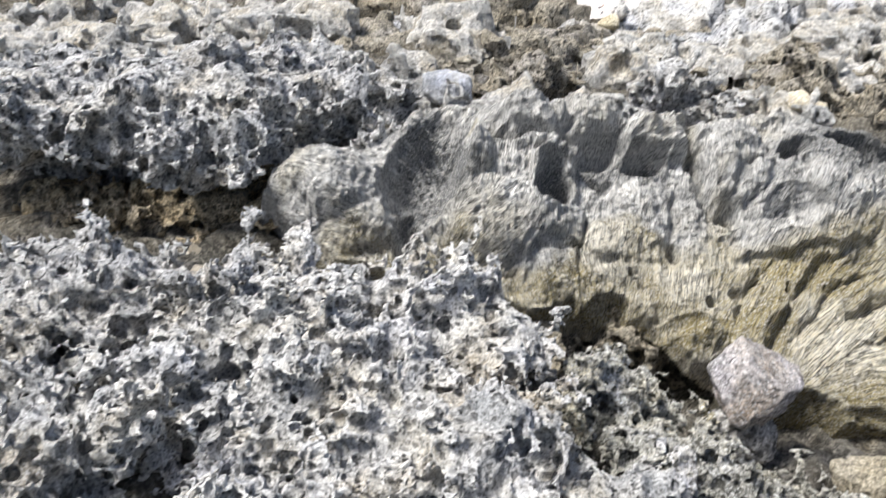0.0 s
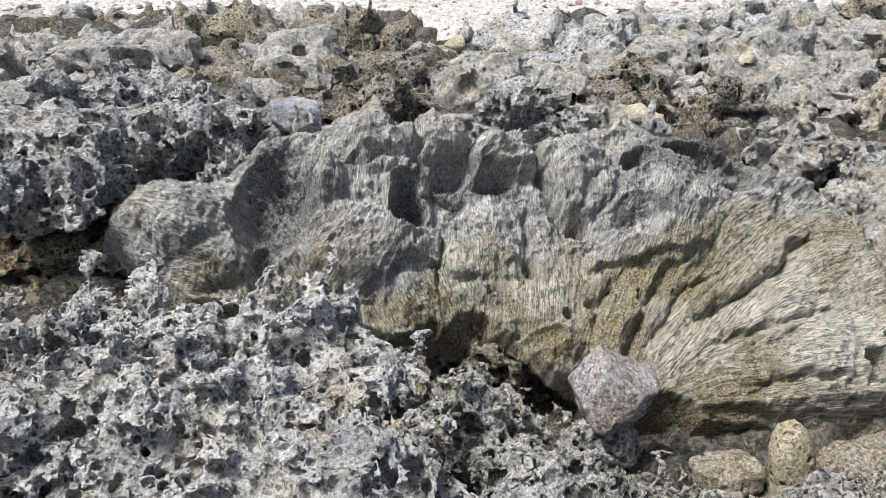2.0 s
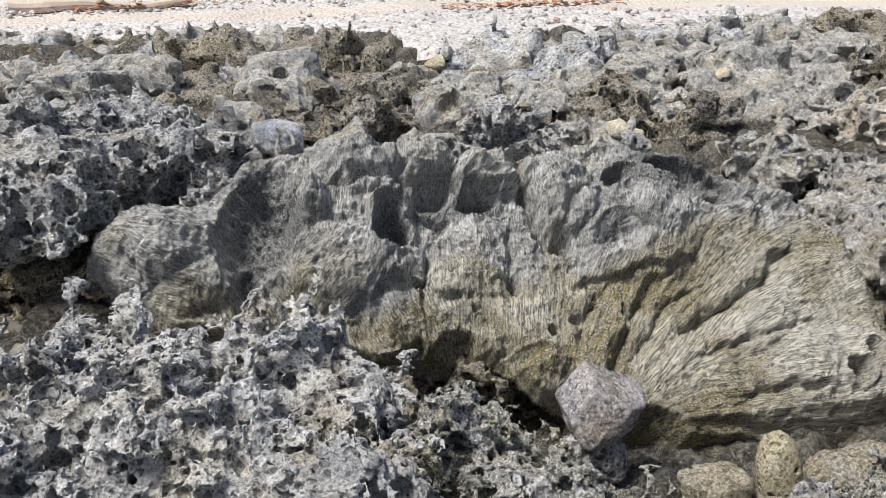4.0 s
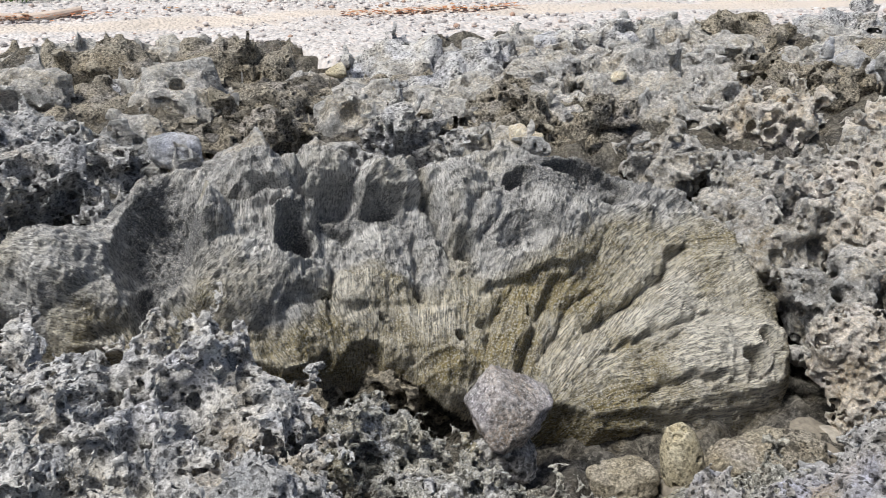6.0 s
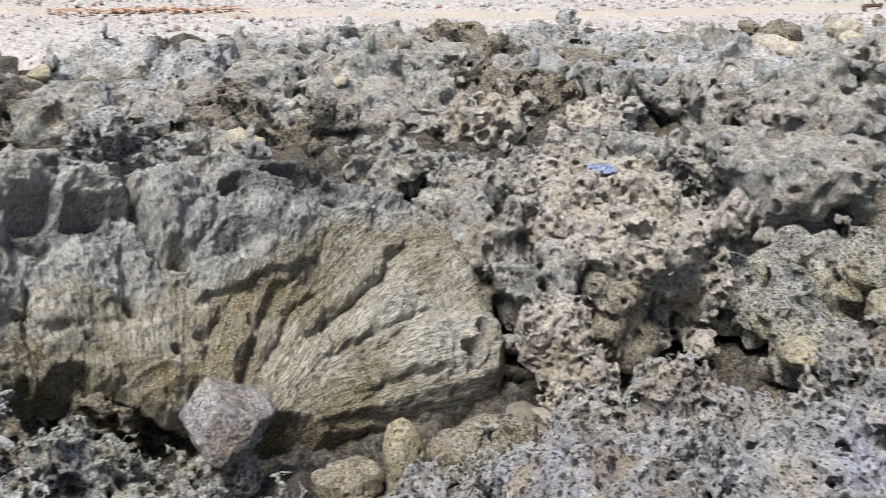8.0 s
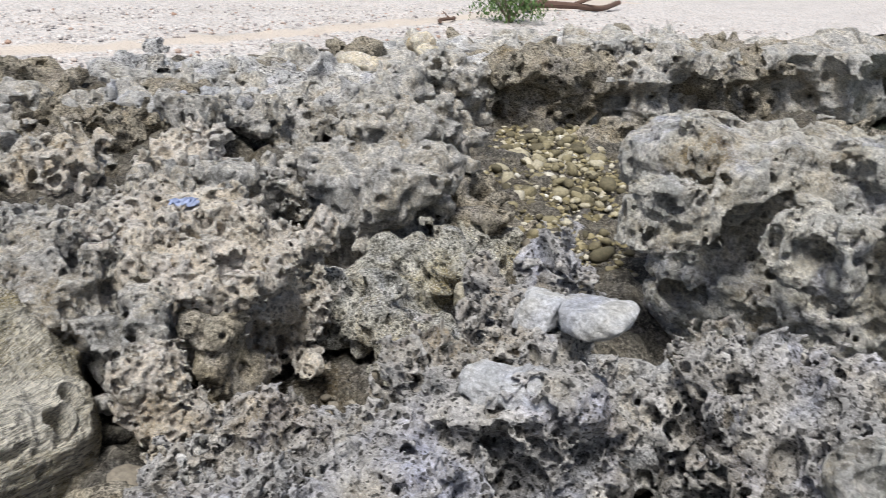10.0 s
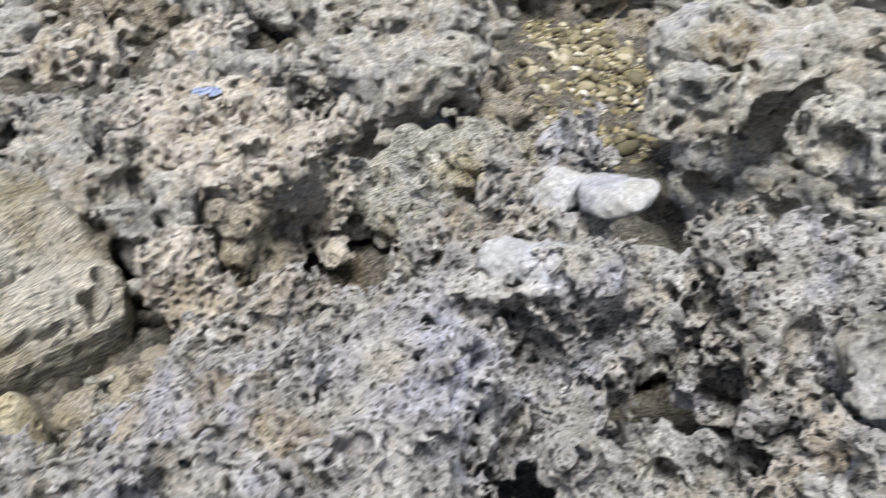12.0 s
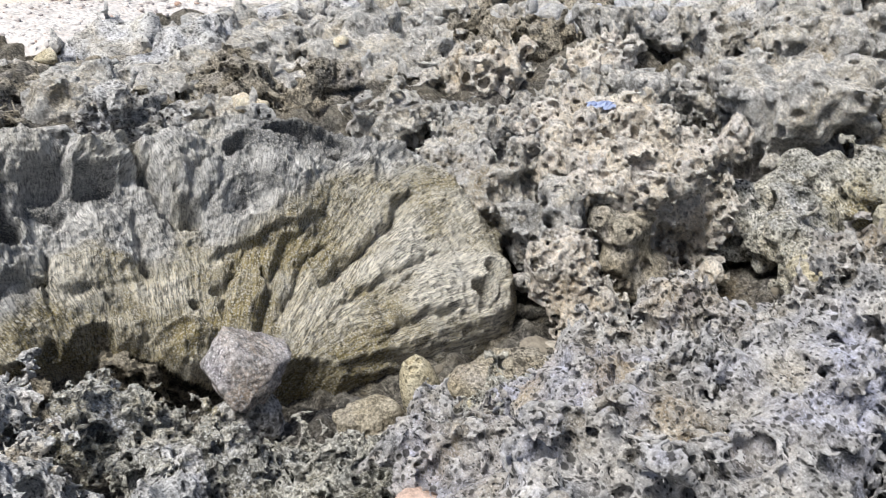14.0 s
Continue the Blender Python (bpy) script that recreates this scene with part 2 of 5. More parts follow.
def coords(t):
    g = t.nodes.new("ShaderNodeNewGeometry")
    return g.outputs["Position"]


def noise_at(t, where, scale, detail=4.0, rough=0.55, distortion=0.0):
    n = node(t, "ShaderNodeTexNoise", Scale=scale, Detail=detail, Roughness=rough, Distortion=distortion)
    t.links.new(where, n.inputs["Vector"])
    return n.outputs["Fac"]


def ramp(t, fac, *stops):
    r = t.nodes.new("ShaderNodeValToRGB")
    e = r.color_ramp.elements
    while len(e) < len(stops):
        e.new(0.5)
    for s, (pos, col) in zip(e, stops):
        s.position = pos
        s.color = (*col, 1) if isinstance(col, tuple) else (col, col, col, 1)
    t.links.new(fac, r.inputs["Fac"])
    return r.outputs["Color"]


def mix(t, fac, a, b, how="MIX"):
    m = t.nodes.new("ShaderNodeMix")
    m.data_type, m.blend_type = "RGBA", how
    for sock, v in ((m.inputs[0], fac), (m.inputs[6], a), (m.inputs[7], b)):
        if isinstance(v, (int, float)):
            sock.default_value = v if sock.type == "VALUE" else (v, v, v, 1)
        elif isinstance(v, tuple):
            sock.default_value = (*v, 1)
        else:
            t.links.new(v, sock)
    return m.outputs[2]


def bumped(t, bsdf, height, strength, distance, before=None):
    b = node(t, "ShaderNodeBump", Strength=strength, Distance=distance)
    t.links.new(height, b.inputs["Height"])
    if before is not None:
        t.links.new(before, b.inputs["Normal"])
    t.links.new(b.outputs["Normal"], bsdf.inputs["Normal"])
    return b.outputs["Normal"]


def stony(pale, grey, dark, ochre, ochre_at=0.56, grain=1.0, pitted=0.012, speckle=1.0, tints=1.0, holes=1.0, cool=0.6):
    """Weathered limestone: pale and grey patches, dark algae, ochre stains, small pits with their shade painted in."""
    def build(t, bsdf):
        g = coords(t)
        fine = 0.012 / pitted
        col = mix(t, ramp(t, noise_at(t, g, 9.0, 8, 0.7), (0.40, 0.0), (0.60, 1.0)), grey, pale)
        col = mix(t, ramp(t, noise_at(t, g, 2.3, 5, 0.6, 0.4), (ochre_at, 0.0), (ochre_at + 0.16, 1.0)), col, ochre)
        tint = noise_at(t, g, 4.2, 4, 0.55, 0.3)
        col = mix(t, 1.0, col, ramp(t, tint, (0.36, (1 - 0.4 * tints, 1 - 0.38 * tints, 1 - 0.35 * tints)), (0.45, (1.0, 1.0, 1.02)), (0.5, (1.16, 1.15, 1.14)), (0.56, (1.03, 1.0, 0.94)), (0.66, (1 - 0.16 * tints, 1 - 0.22 * tints, 1 - 0.32 * tints))), "MULTIPLY")
        col = mix(t, ramp(t, noise_at(t, g, 30.0, 5, 0.68, 0.8), (0.53, 0.0), (0.63, 0.85 * speckle)), col, dark)
        col = mix(t, ramp(t, noise_at(t, g, 140.0 * fine, 4, 0.75), (0.52, 0.0), (0.60, 0.9 * speckle)), col, tuple(min(0.8, v * 1.4) for v in pale))
        col = mix(t, 0.75, col, ramp(t, noise_at(t, g, 75.0 * fine ** 0.5, 6, 0.82), (0.42, 1 - 0.85 * speckle), (0.58, 1 + 0.55 * speckle)), "MULTIPLY")
        col = mix(t, 1.0, col, ramp(t, noise_at(t, g, 3.1, 4, 0.6, 0.5), (0.50, (1.0, 1.0, 1.0)), (0.66, (1 - 0.06 * cool, 1 - 0.01 * cool, 1 + 0.22 * cool))), "MULTIPLY")
        # Paler towards convex edges, following Pointiness.
        worn = t.nodes.new("ShaderNodeNewGeometry").outputs["Pointiness"]
        col = mix(t, ramp(t, worn, (0.51, 0.0), (0.60, 0.55)), col, tuple(min(0.8, v * 1.15) for v in pale))
        wn = node(t, "ShaderNodeTexNoise", Scale=0.55 / pitted, Detail=3.0)
        t.links.new(g, wn.inputs["Vector"])
        wob = t.nodes.new("ShaderNodeVectorMath")
        wob.operation = "MULTIPLY_ADD"
        t.links.new(wn.outputs["Color"], wob.inputs[0])
        wob.inputs[1].default_value = (1.6 * pitted, 1.6 * pitted, 1.6 * pitted)
        t.links.new(g, wob.inputs[2])
        before = bumped(t, bsdf, noise_at(t, g, 28.0, 6, 0.72), 0.8 * grain, 0.03)
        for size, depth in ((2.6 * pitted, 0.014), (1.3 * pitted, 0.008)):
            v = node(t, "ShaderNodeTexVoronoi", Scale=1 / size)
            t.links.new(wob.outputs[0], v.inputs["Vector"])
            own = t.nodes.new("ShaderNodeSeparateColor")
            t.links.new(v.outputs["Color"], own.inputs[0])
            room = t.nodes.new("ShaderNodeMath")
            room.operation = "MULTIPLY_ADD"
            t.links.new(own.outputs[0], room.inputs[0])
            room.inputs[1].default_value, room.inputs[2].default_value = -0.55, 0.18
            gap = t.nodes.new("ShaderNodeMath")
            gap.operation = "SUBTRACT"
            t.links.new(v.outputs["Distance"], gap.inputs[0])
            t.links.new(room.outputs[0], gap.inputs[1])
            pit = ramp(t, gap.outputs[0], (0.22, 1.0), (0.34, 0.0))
            # Bump pits get no occlusion, so their shade goes into the colour.
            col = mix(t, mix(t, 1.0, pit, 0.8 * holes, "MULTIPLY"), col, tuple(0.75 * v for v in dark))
            flipped = ramp(t, gap.outputs[0], (0.1, 0.0), (0.36, 1.0))
            before = bumped(t, bsdf, flipped, min(1.0, 0.9 * grain * max(holes, 0.15)), depth * pitted / 0.012, before)
        t.links.new(col, bsdf.inputs["Base Color"])
        bsdf.inputs["Roughness"].default_value = 0.92
        bsdf.inputs["Specular IOR Level"].default_value = 0.25
        bumped(t, bsdf, noise_at(t, g, 150.0 * fine, 5, 0.75), 0.95 * min(grain, 1.05), 0.010 / fine, before)
    return build


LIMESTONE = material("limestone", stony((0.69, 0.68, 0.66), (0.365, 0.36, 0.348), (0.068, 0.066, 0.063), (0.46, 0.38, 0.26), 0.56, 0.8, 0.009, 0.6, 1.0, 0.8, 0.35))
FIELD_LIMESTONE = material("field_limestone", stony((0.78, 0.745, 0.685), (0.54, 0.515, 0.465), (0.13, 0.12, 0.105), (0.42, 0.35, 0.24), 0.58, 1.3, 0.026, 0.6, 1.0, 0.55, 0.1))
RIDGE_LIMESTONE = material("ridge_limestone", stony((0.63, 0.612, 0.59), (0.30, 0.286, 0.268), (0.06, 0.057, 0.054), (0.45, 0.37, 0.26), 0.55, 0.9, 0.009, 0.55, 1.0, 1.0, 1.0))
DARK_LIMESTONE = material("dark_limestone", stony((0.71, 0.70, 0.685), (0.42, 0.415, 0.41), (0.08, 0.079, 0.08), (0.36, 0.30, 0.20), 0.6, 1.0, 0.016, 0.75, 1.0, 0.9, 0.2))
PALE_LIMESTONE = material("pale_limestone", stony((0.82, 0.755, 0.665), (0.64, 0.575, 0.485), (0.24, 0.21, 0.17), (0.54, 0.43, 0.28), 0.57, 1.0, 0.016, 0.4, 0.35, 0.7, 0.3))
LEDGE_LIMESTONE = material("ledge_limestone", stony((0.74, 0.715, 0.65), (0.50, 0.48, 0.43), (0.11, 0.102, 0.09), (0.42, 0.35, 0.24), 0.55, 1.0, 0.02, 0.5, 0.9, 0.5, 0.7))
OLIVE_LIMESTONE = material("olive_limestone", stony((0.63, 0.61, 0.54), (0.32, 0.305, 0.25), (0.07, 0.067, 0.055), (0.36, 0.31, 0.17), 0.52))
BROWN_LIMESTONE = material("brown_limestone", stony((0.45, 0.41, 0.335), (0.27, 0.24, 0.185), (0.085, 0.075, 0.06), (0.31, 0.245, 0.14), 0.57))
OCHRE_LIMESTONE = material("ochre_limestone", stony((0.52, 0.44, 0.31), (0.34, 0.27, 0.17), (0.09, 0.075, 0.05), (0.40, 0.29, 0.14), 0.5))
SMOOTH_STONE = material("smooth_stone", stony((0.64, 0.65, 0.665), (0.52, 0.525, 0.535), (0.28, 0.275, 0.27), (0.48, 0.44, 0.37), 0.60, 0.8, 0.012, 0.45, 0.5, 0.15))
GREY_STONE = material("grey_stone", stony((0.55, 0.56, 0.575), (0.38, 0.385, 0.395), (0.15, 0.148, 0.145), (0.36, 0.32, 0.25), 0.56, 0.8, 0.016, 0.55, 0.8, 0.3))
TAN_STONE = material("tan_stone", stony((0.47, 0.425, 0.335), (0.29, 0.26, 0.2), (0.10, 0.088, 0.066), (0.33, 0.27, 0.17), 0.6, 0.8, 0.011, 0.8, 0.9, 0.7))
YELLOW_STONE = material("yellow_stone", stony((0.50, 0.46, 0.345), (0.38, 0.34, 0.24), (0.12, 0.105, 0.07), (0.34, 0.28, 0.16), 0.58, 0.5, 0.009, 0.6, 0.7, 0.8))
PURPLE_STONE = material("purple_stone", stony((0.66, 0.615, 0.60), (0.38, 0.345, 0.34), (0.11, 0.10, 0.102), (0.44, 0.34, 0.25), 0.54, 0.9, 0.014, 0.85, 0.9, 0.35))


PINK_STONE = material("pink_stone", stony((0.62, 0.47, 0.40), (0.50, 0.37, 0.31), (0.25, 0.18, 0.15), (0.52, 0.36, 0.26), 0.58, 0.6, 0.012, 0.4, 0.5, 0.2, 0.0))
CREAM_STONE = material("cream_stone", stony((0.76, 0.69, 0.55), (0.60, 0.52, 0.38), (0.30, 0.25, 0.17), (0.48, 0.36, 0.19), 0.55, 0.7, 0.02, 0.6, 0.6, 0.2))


def coral_skin(t, bsdf):
    """Fossil coral: fine wandering ridges that follow the growth, a dark weathered crown, olive and tan flanks."""
    g = coords(t)
    face = node(t, "ShaderNodeMapping", Rotation=(radians(-38.3), 0, 0))
    t.links.new(g, face.inputs["Vector"])

    def attribute(name):
        a = t.nodes.new("ShaderNodeAttribute")
        a.attribute_name = name
        return a.outputs["Fac"]

    def calc(kind, a, b=None, c=None):
        m = t.nodes.new("ShaderNodeMath")
        m.operation = kind
        for sock, v in zip(m.inputs, (a, b, c)):
            if v is None:
                continue
            if isinstance(v, (int, float)):
                sock.default_value = v
            else:
                t.links.new(v, sock)
        return m.outputs[0]

    growth, crown, olive = attribute("growth"), attribute("crown"), attribute("olive")
    total, weights = 0.0, 1e-4
    for k in range(9):
        way = math.pi * k / 9
        spun = node(t, "ShaderNodeMapping", Rotation=(0, 0, -way))
        t.links.new(face.outputs[0], spun.inputs["Vector"])
        drawn = t.nodes.new("ShaderNodeVectorMath")
        drawn.operation = "MULTIPLY"
        drawn.inputs[1].default_value = (18.0, 175.0, 40.0)
        t.links.new(spun.outputs[0], drawn.inputs[0])
        n = noise_at(t, drawn.outputs[0], 1.0, 1.5, 0.6, 0.2)
        w = calc("POWER", calc("MULTIPLY_ADD", calc("COSINE", calc("MULTIPLY", calc("SUBTRACT", growth, way), 2.0)), 0.5, 0.5), 36.0)
        total = calc("MULTIPLY_ADD", w, n, total)
        weights = calc("ADD", w, weights)
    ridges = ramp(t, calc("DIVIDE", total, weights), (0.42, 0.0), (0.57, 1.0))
    patch = noise_at(t, g, 6.0, 8, 0.7)
    tan = mix(t, ramp(t, patch, (0.38, 0.0), (0.62, 1.0)), (0.27, 0.23, 0.135), (0.60, 0.55, 0.43))
    tan = mix(t, ramp(t, calc("ADD", noise_at(t, g, 3.4, 6, 0.65, 0.5), calc("MULTIPLY", olive, 0.3)), (0.48, 0.0), (0.66, 0.9)), tan, (0.24, 0.195, 0.085))
    tan = mix(t, ramp(t, calc("SUBTRACT", noise_at(t, g, 2.6, 6, 0.68, 0.3), calc("MULTIPLY", olive, 0.26)), (0.50, 0.0), (0.64, 0.85)), tan, (0.70, 0.66, 0.57))
    grey = mix(t, ramp(t, noise_at(t, g, 9.0, 8, 0.72), (0.38, 0.0), (0.62, 1.0)), (0.35, 0.347, 0.342), (0.73, 0.715, 0.69))
    grey = mix(t, ramp(t, noise_at(t, g, 3.0, 5, 0.6, 0.4), (0.52, 0.0), (0.66, 0.6)), grey, (0.44, 0.40, 0.31))
    fac = calc("ADD", calc("MULTIPLY_ADD", noise_at(t, g, 5.0, 8, 0.72), 2.4, -1.2), crown)
    col = mix(t, ramp(t, fac, (0.15, 0.0), (0.85, 1.0)), tan, grey)
    dark_mix = calc("MULTIPLY_ADD", fac, 0.5, 0.0)
    col = mix(t, ramp(t, dark_mix, (0.53, 0.0), (0.82, 0.8)), col, (0.115, 0.12, 0.13))
    # Pointiness mixes a pale tone into the raised edges.
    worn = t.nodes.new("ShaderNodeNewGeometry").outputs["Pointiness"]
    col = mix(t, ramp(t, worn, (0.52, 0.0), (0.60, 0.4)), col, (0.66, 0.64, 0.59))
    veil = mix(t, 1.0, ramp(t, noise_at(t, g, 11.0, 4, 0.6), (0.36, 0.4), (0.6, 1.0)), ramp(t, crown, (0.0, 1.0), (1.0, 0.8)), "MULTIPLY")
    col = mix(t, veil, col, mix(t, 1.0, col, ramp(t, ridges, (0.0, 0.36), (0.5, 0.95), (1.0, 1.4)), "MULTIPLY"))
    col = mix(t, ramp(t, noise_at(t, g, 130.0, 4, 0.75), (0.52, 0.0), (0.60, 0.8)), col, (0.72, 0.70, 0.65))
    col = mix(t, ramp(t, noise_at(t, g, 48.0, 6, 0.78), (0.54, 0.0), (0.63, 0.65)), col, (0.07, 0.068, 0.062))
    t.links.new(col, bsdf.inputs["Base Color"])
    bsdf.inputs["Roughness"].default_value = 0.9
    bsdf.inputs["Specular IOR Level"].default_value = 0.25
    n0 = bumped(t, bsdf, noise_at(t, g, 34.0, 6, 0.72), 0.8, 0.022)
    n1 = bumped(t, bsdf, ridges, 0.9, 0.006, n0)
    bumped(t, bsdf, noise_at(t, g, 150.0, 4, 0.75), 1.0, 0.009, n1)


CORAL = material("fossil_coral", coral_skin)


def ground_skin(t, bsdf):
    stony((0.26, 0.24, 0.20), (0.14, 0.126, 0.102), (0.045, 0.041, 0.036), (0.17, 0.135, 0.085), 0.58, 1.3, 0.03, 1.0, 1.0, 0.5)(t, bsdf)


KARST_GROUND = material("karst_ground", ground_skin)


def beach_skin(t, bsdf):
    g = coords(t)
    sep = t.nodes.new("ShaderNodeSeparateXYZ")
    t.links.new(g, sep.inputs[0])
    v = node(t, "ShaderNodeTexVoronoi", Scale=26.0)
    t.links.new(g, v.inputs["Vector"])
    hue = t.nodes.new("ShaderNodeSeparateColor")
    t.links.new(v.outputs["Color"], hue.inputs[0])
    stones = ramp(t, hue.outputs[0], (0.0, (0.40, 0.38, 0.37)), (0.3, (0.54, 0.51, 0.495)), (0.6, (0.67, 0.64, 0.62)), (1.0, (0.58, 0.51, 0.47)))
    sand = mix(t, noise_at(t, g, 3.0, 6, 0.6), (0.58, 0.50, 0.43), (0.66, 0.59, 0.52))
    track = t.nodes.new("ShaderNodeAttribute")
    track.attribute_name = "track"
    col = mix(t, track.outputs["Fac"], stones, sand)
    col = mix(t, ramp(t, noise_at(t, g, 1.2, 5, 0.6), (0.55, 0.0), (0.75, 0.5)), col, (0.38, 0.34, 0.30))
    t.links.new(col, bsdf.inputs["Base Color"])
    bsdf.inputs["Roughness"].default_value = 0.95
    n1 = bumped(t, bsdf, ramp(t, v.outputs["Distance"], (0.0, 1.0), (0.8, 0.0)), 0.6, 0.03)
    bumped(t, bsdf, noise_at(t, g, 40.0, 5, 0.7), 0.4, 0.01, n1)


BEACH = material("coral_shingle", beach_skin)


def plain(color, rough=0.8, spread=0.25, scale=20.0):
    def build(t, bsdf):
        g = coords(t)
        lo, hi = tuple(v * (1 - spread) for v in color), tuple(min(1, v * (1 + spread)) for v in color)
        t.links.new(mix(t, noise_at(t, g, scale, 5, 0.6), lo, hi), bsdf.inputs["Base Color"])
        bsdf.inputs["Roughness"].default_value = rough
        bumped(t, bsdf, noise_at(t, g, scale * 4, 4, 0.6), 0.3, 0.004)
    return build


def by_island(*stops):
    def build(t, bsdf):
        g = t.nodes.new("ShaderNodeNewGeometry")
        col = ramp(t, g.outputs["Random Per Island"], *stops)
        col = mix(t, 0.5, col, ramp(t, noise_at(t, g.outputs["Position"], 60.0, 4, 0.6), (0.3, 0.5), (0.7, 1.3)), "MULTIPLY")
        t.links.new(col, bsdf.inputs["Base Color"])
        bsdf.inputs["Roughness"].default_value = 0.9
    return build


SHINGLE = material("shingle_stones", by_island((0.0, (0.33, 0.31, 0.31)), (0.25, (0.50, 0.46, 0.445)), (0.6, (0.74, 0.71, 0.69)), (0.9, (0.60, 0.53, 0.49)), (1.0, (0.42, 0.28, 0.21))))
def by_object(*stops):
    def build(t, bsdf):
        o = t.nodes.new("ShaderNodeObjectInfo")
        g = coords(t)
        col = ramp(t, o.outputs["Random"], *stops)
        col = mix(t, 0.7, col, ramp(t, noise_at(t, g, 40.0, 5, 0.7), (0.3, 0.4), (0.7, 1.4)), "MULTIPLY")
        t.links.new(col, bsdf.inputs["Base Color"])
        bsdf.inputs["Roughness"].default_value = 0.85
        bumped(t, bsdf, noise_at(t, g, 60.0, 5, 0.7), 0.7, 0.01)
    return build


GULLY_STONES = material("gully_stones", by_object((0.0, (0.09, 0.08, 0.05)), (0.3, (0.17, 0.148, 0.09)), (0.6, (0.29, 0.255, 0.155)), (0.85, (0.50, 0.455, 0.34)), (1.0, (0.68, 0.66, 0.60))))
RUBBLE = material("rubble_stones", by_object((0.0, (0.12, 0.105, 0.08)), (0.5, (0.24, 0.21, 0.165)), (0.85, (0.36, 0.33, 0.28)), (1.0, (0.48, 0.46, 0.42))))
PEBBLES = material("gully_pebbles", by_island((0.0, (0.08, 0.07, 0.045)), (0.4, (0.20, 0.17, 0.09)), (0.75, (0.36, 0.31, 0.18)), (1.0, (0.60, 0.56, 0.46))))
LEAF = material("leaf", by_island((0.0, (0.05, 0.10, 0.03)), (0.5, (0.09, 0.17, 0.05)), (1.0, (0.16, 0.24, 0.08))))
DRY_LEAF = material("dry_leaf", by_island((0.0, (0.35, 0.13, 0.06)), (0.6, (0.5, 0.22, 0.1)), (1.0, (0.45, 0.33, 0.2))))
TWIG = material("twig", plain((0.16, 0.12, 0.09)))
DRIFTWOOD = material("bleached_driftwood", plain((0.55, 0.46, 0.39), 0.85, 0.3, 14.0))
RED_WOOD = material("weathered_red_wood", plain((0.13, 0.08, 0.06), 0.85, 0.35, 14.0))
BLUE = material("blue_plastic", plain((0.30, 0.36, 0.54), 0.5))


def water_skin(t, bsdf):
    bsdf.inputs["Base Color"].default_value = (0.05, 0.06, 0.045, 1)
    bsdf.inputs["Roughness"].default_value = 0.04
    bsdf.inputs["IOR"].default_value = 1.33
    bumped(t, bsdf, noise_at(t, coords(t), 9.0, 3, 0.5, 0.4), 0.25, 0.03)


WATER = material("still_water", water_skin)


# ---- ground ----
def beach_line(x):
    """Where the rocks end and the beach begins, with an inlet."""
    return np.interp(x, [-8, -2, 0.5, 1.0, 1.4, 1.75, 2.3, 5, 7, 9, 12.5, 15, 18, 24], [8.9, 8.8, 8.7, 8.0, 6.95, 7.5, 7.95, 7.75, 7.65, 7.25, 6.8, 5.2, 3.6, 2.0]) + 0.08 * np.sin(x * 2.7)


def ground_height(x, y):
    """The lie of the land, without its roughness."""
    edge = np.interp(x, [-6, -1, 0.5, 1.6, 2.2, 3.2, 4.4, 5.6, 7.5, 9.6, 12.3, 14], [3.7, 3.7, 4.1, 4.2, 3.8, 3.5, 3.4, 3.7, 5.0, 3.9, 2.3, 1.4])
    low = np.interp(x, [-3, -0.7, 0.2, 1.0, 2.2, 2.7, 3.4, 4.0, 5, 7, 9], [0.36, 0.25, 0.02, -0.12, -0.12, -0.26, -0.24, -0.1, -0.02, 0.1, 0.1])
    near = 0.25 * step(1.7, 0.6, y) * step(2.6, 1.6, x)
    pool = step(1.5, 0.7, y - 0.06 * (x - 5)) * step(4.1, 5.0, x)
    low = low * (1 - pool) - 0.4 * pool
    back = step(-0.05, 0.5, y - edge)
    return (low + near) * (1 - back) + back * (0.44 + 0.05 * step(7.2, 8.3, y) + 0.012 * np.clip(y - 4, 0, 30))


def ground_sheet():
    xs = np.concatenate([np.linspace(-60, -5, 24)[:-1], np.linspace(-5, -1.7, 55)[:-1], np.linspace(-1.7, 5.6, 200), np.linspace(5.6, 15, 150)[1:], np.linspace(15, 80, 24)[1:]])
    ys = np.concatenate([np.linspace(-60, -2, 16)[:-1], np.linspace(-2, 1.7, 60)[:-1], np.linspace(1.7, 3.4, 60), np.linspace(3.4, 8.9, 95)[1:]])
    X, Y = np.meshgrid(xs, ys)
    x, y = X.ravel(), Y.ravel()
    z = ground_height(x, y)
    p = np.stack([x, y, z], 1)
    z = z - 0.5 * step(0.0, 0.15, y - beach_line(x)) - 0.2 * np.exp(-((x - 0.65) / 0.5) ** 2 - ((y - 2.95) / 0.3) ** 2) - 0.5 * np.exp(-((x - 4.5) / 0.15) ** 2 - ((y - 4.08) / 0.13) ** 2)
    bump = 0.07 * fbm(p / 0.5, 3, 70) + karst(p, 75, 0.3, 0.12) + karst(p, 85, 0.13, 0.07) + 0.045 * (1 - 2 * np.abs(value(p / 0.1, 90)))
    z = z + (bump + 0.04) * step(8.9, 8.2, y) * step(-4.0, -2.0, y) * (1 - 0.5 * step(-0.1, -0.3, z))
    ob = new("ground", mesh_from_grid("ground", np.stack([x, y, z], 1), len(ys), len(xs), KARST_GROUND))
    return tagged(ob, "grey-brown pitted limestone ground between the rocks", "ground", kind="structure")


ground_sheet()


